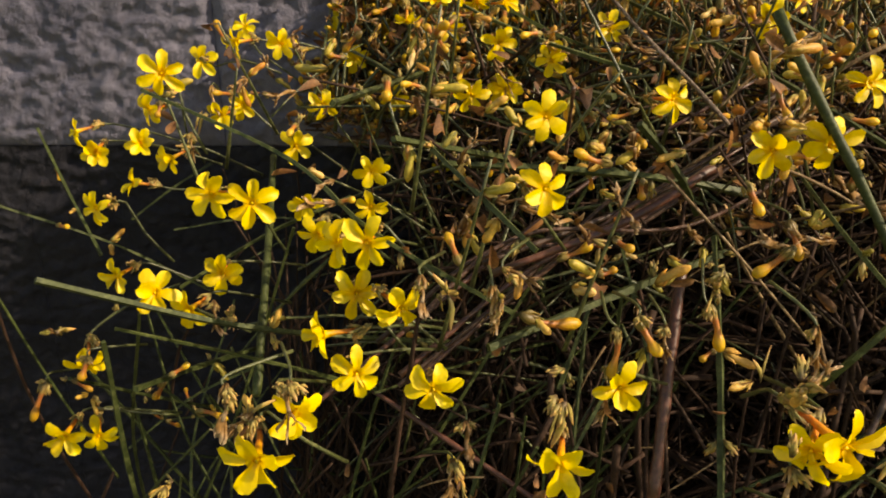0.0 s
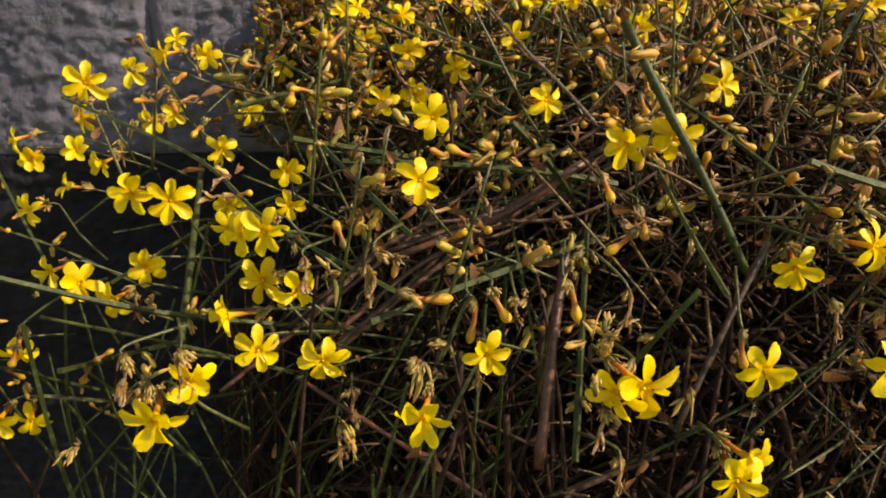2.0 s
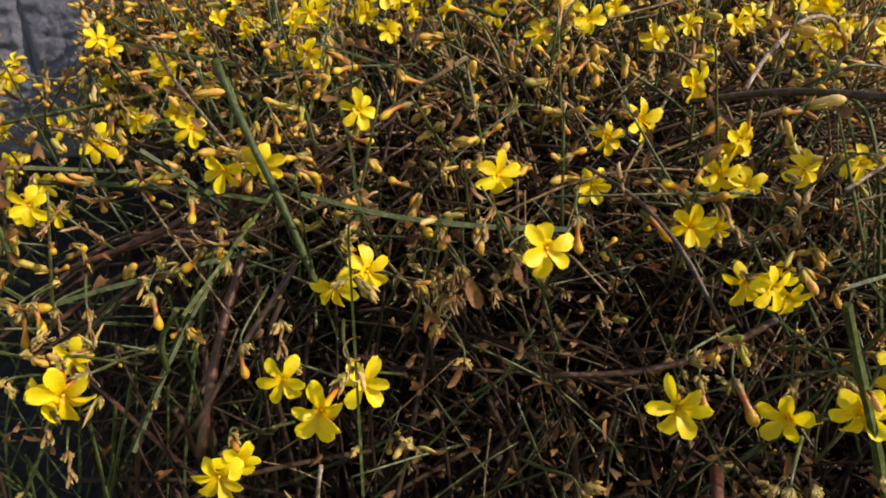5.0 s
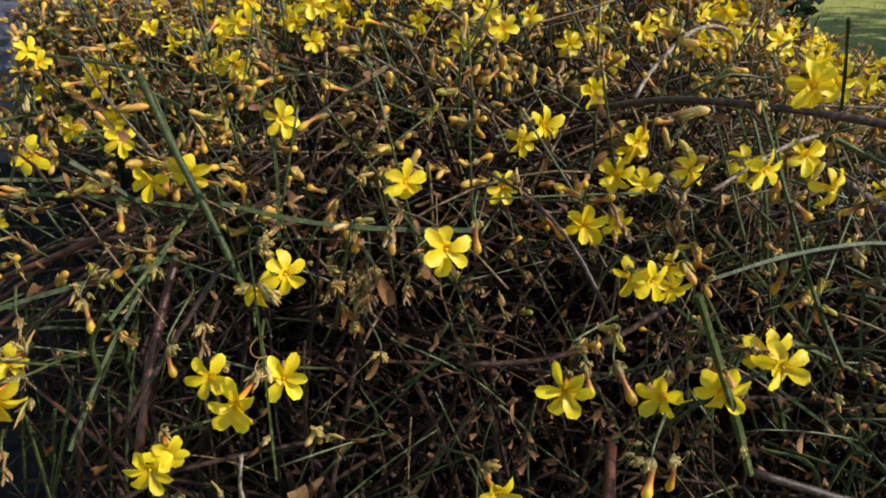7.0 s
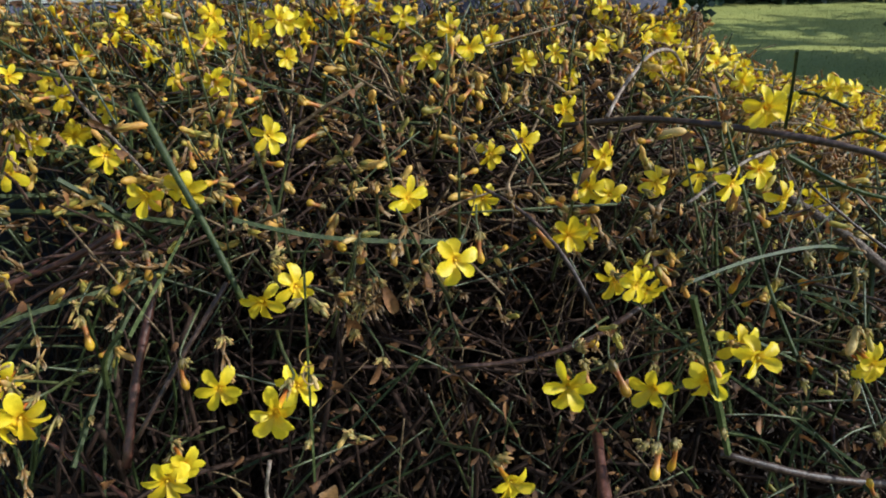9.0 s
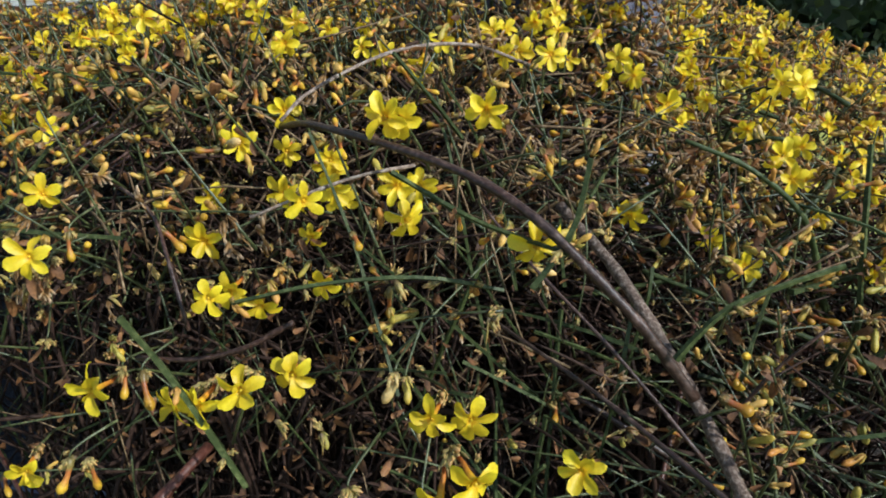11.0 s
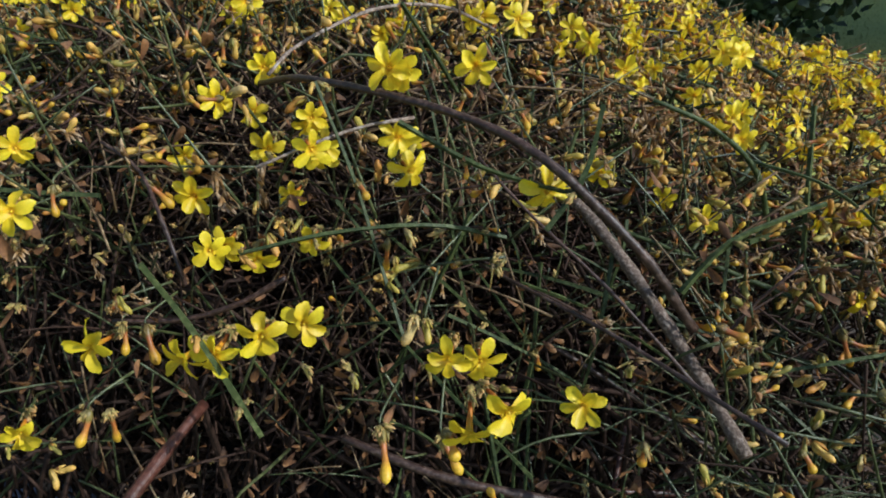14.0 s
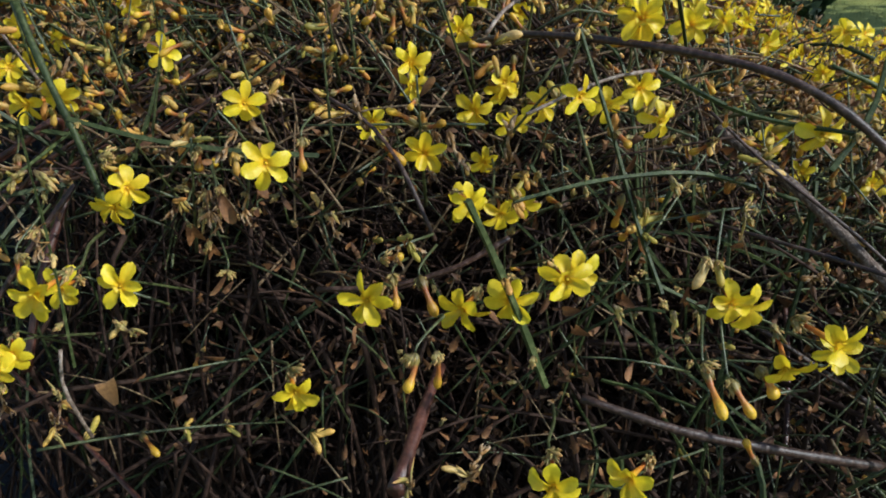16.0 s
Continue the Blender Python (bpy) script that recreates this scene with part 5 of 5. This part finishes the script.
# clusters of buds and faded flowers over the sunny top
for i in range(2100):
    p = mound_point(0.93, 1.005, 0.62)
    if hollow(p) or (p[0] > 0.6 and p[1] < 0.42 and R.random() < 0.8) or (p[0] < 0.62 and R.random() < (0.6 if p[0] > 0.25 and p[1] < 0.45 else 0.12)) or (p[0] < -0.02 and p[2] < 0.83):
        continue
    for k in range(int(R.integers(1, 4))):
        x, y, z = held(p + R.normal(0, 0.006, 3))
        u = R.random()
        droop("bud" if u < 0.22 else "pod" if u < 0.72 else "dry" if u < 0.90 else "leaf", x, y, z, R.uniform(-120, 120), R.normal(-15, 45), R.uniform(0.7, 1.25), False)

for i in range(1500):
    p = mound_point(0.97, 1.02, 0.66)
    if p[0] < 0.55 or p[1] < 0.46:
        continue
    for k in range(int(R.integers(2, 4))):
        x, y, z = held(p + R.normal(0, 0.007, 3))
        u = R.random()
        droop("bud" if u < 0.12 else "pod" if u < 0.35 else "leaf" if u < 0.65 else "dry", x, y, z, R.uniform(-150, 150), R.normal(5, 45), R.uniform(0.6, 1.1), False)


def nearest_first(shapes, name, mat, label=""):
    """The 300 pieces at the shrub's front as single parts; gives back the rest."""
    order = np.argsort([s[0][:, 1].mean() + 0.6 * max(0.0, 0.70 - s[0][:, 2].mean()) for s in shapes])
    for k in order[:300]:
        part(name, shapes[k], mat, shrub, label)
    return [shapes[k] for k in order[300:]]


twig_green, twig_brown, twig_tan = ([w for w in many if not crowds(w[0][::3], 0.012)] for many in (twig_green, twig_brown, twig_tan))
for key in ("leaf", "pod", "bud", "dry", "leaf_fill"):
    bulk[key] = [w for w in bulk[key] if not crowds(w[0][::4], 0.012)]
twig_green = nearest_first(twig_green, "twig", GREENS)
twig_brown = nearest_first(twig_brown, "dry_twig", SHADE_BROWNS)
bulk["scale"] = nearest_first(bulk["scale"], "scale_bud", SCALES)
part("green_twig_tangle", joined(twig_green), GREENS, shrub, "thin green twigs", kind="stuff")
twig_tan = nearest_first(twig_tan, "dry_twig", TANS)
part("tan_twig_tangle", joined(twig_tan), TANS, shrub, "dry tan twigs", kind="stuff")
part("brown_twig_tangle", joined(twig_brown), SHADE_BROWNS, shrub, "dry brown twigs, darkened for the inner shade", kind="stuff")
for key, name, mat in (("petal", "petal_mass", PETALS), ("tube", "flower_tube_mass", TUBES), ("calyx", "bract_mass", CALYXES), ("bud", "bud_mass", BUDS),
                       ("scale", "scale_bud_mass", SCALES), ("dry", "withered_flower_mass", DRYS), ("leaf", "dead_leaf_mass", LEAVES), ("pod", "closed_bud_mass", PODS), ("leaf_fill", "leaf_litter", LEAF_FILL)):
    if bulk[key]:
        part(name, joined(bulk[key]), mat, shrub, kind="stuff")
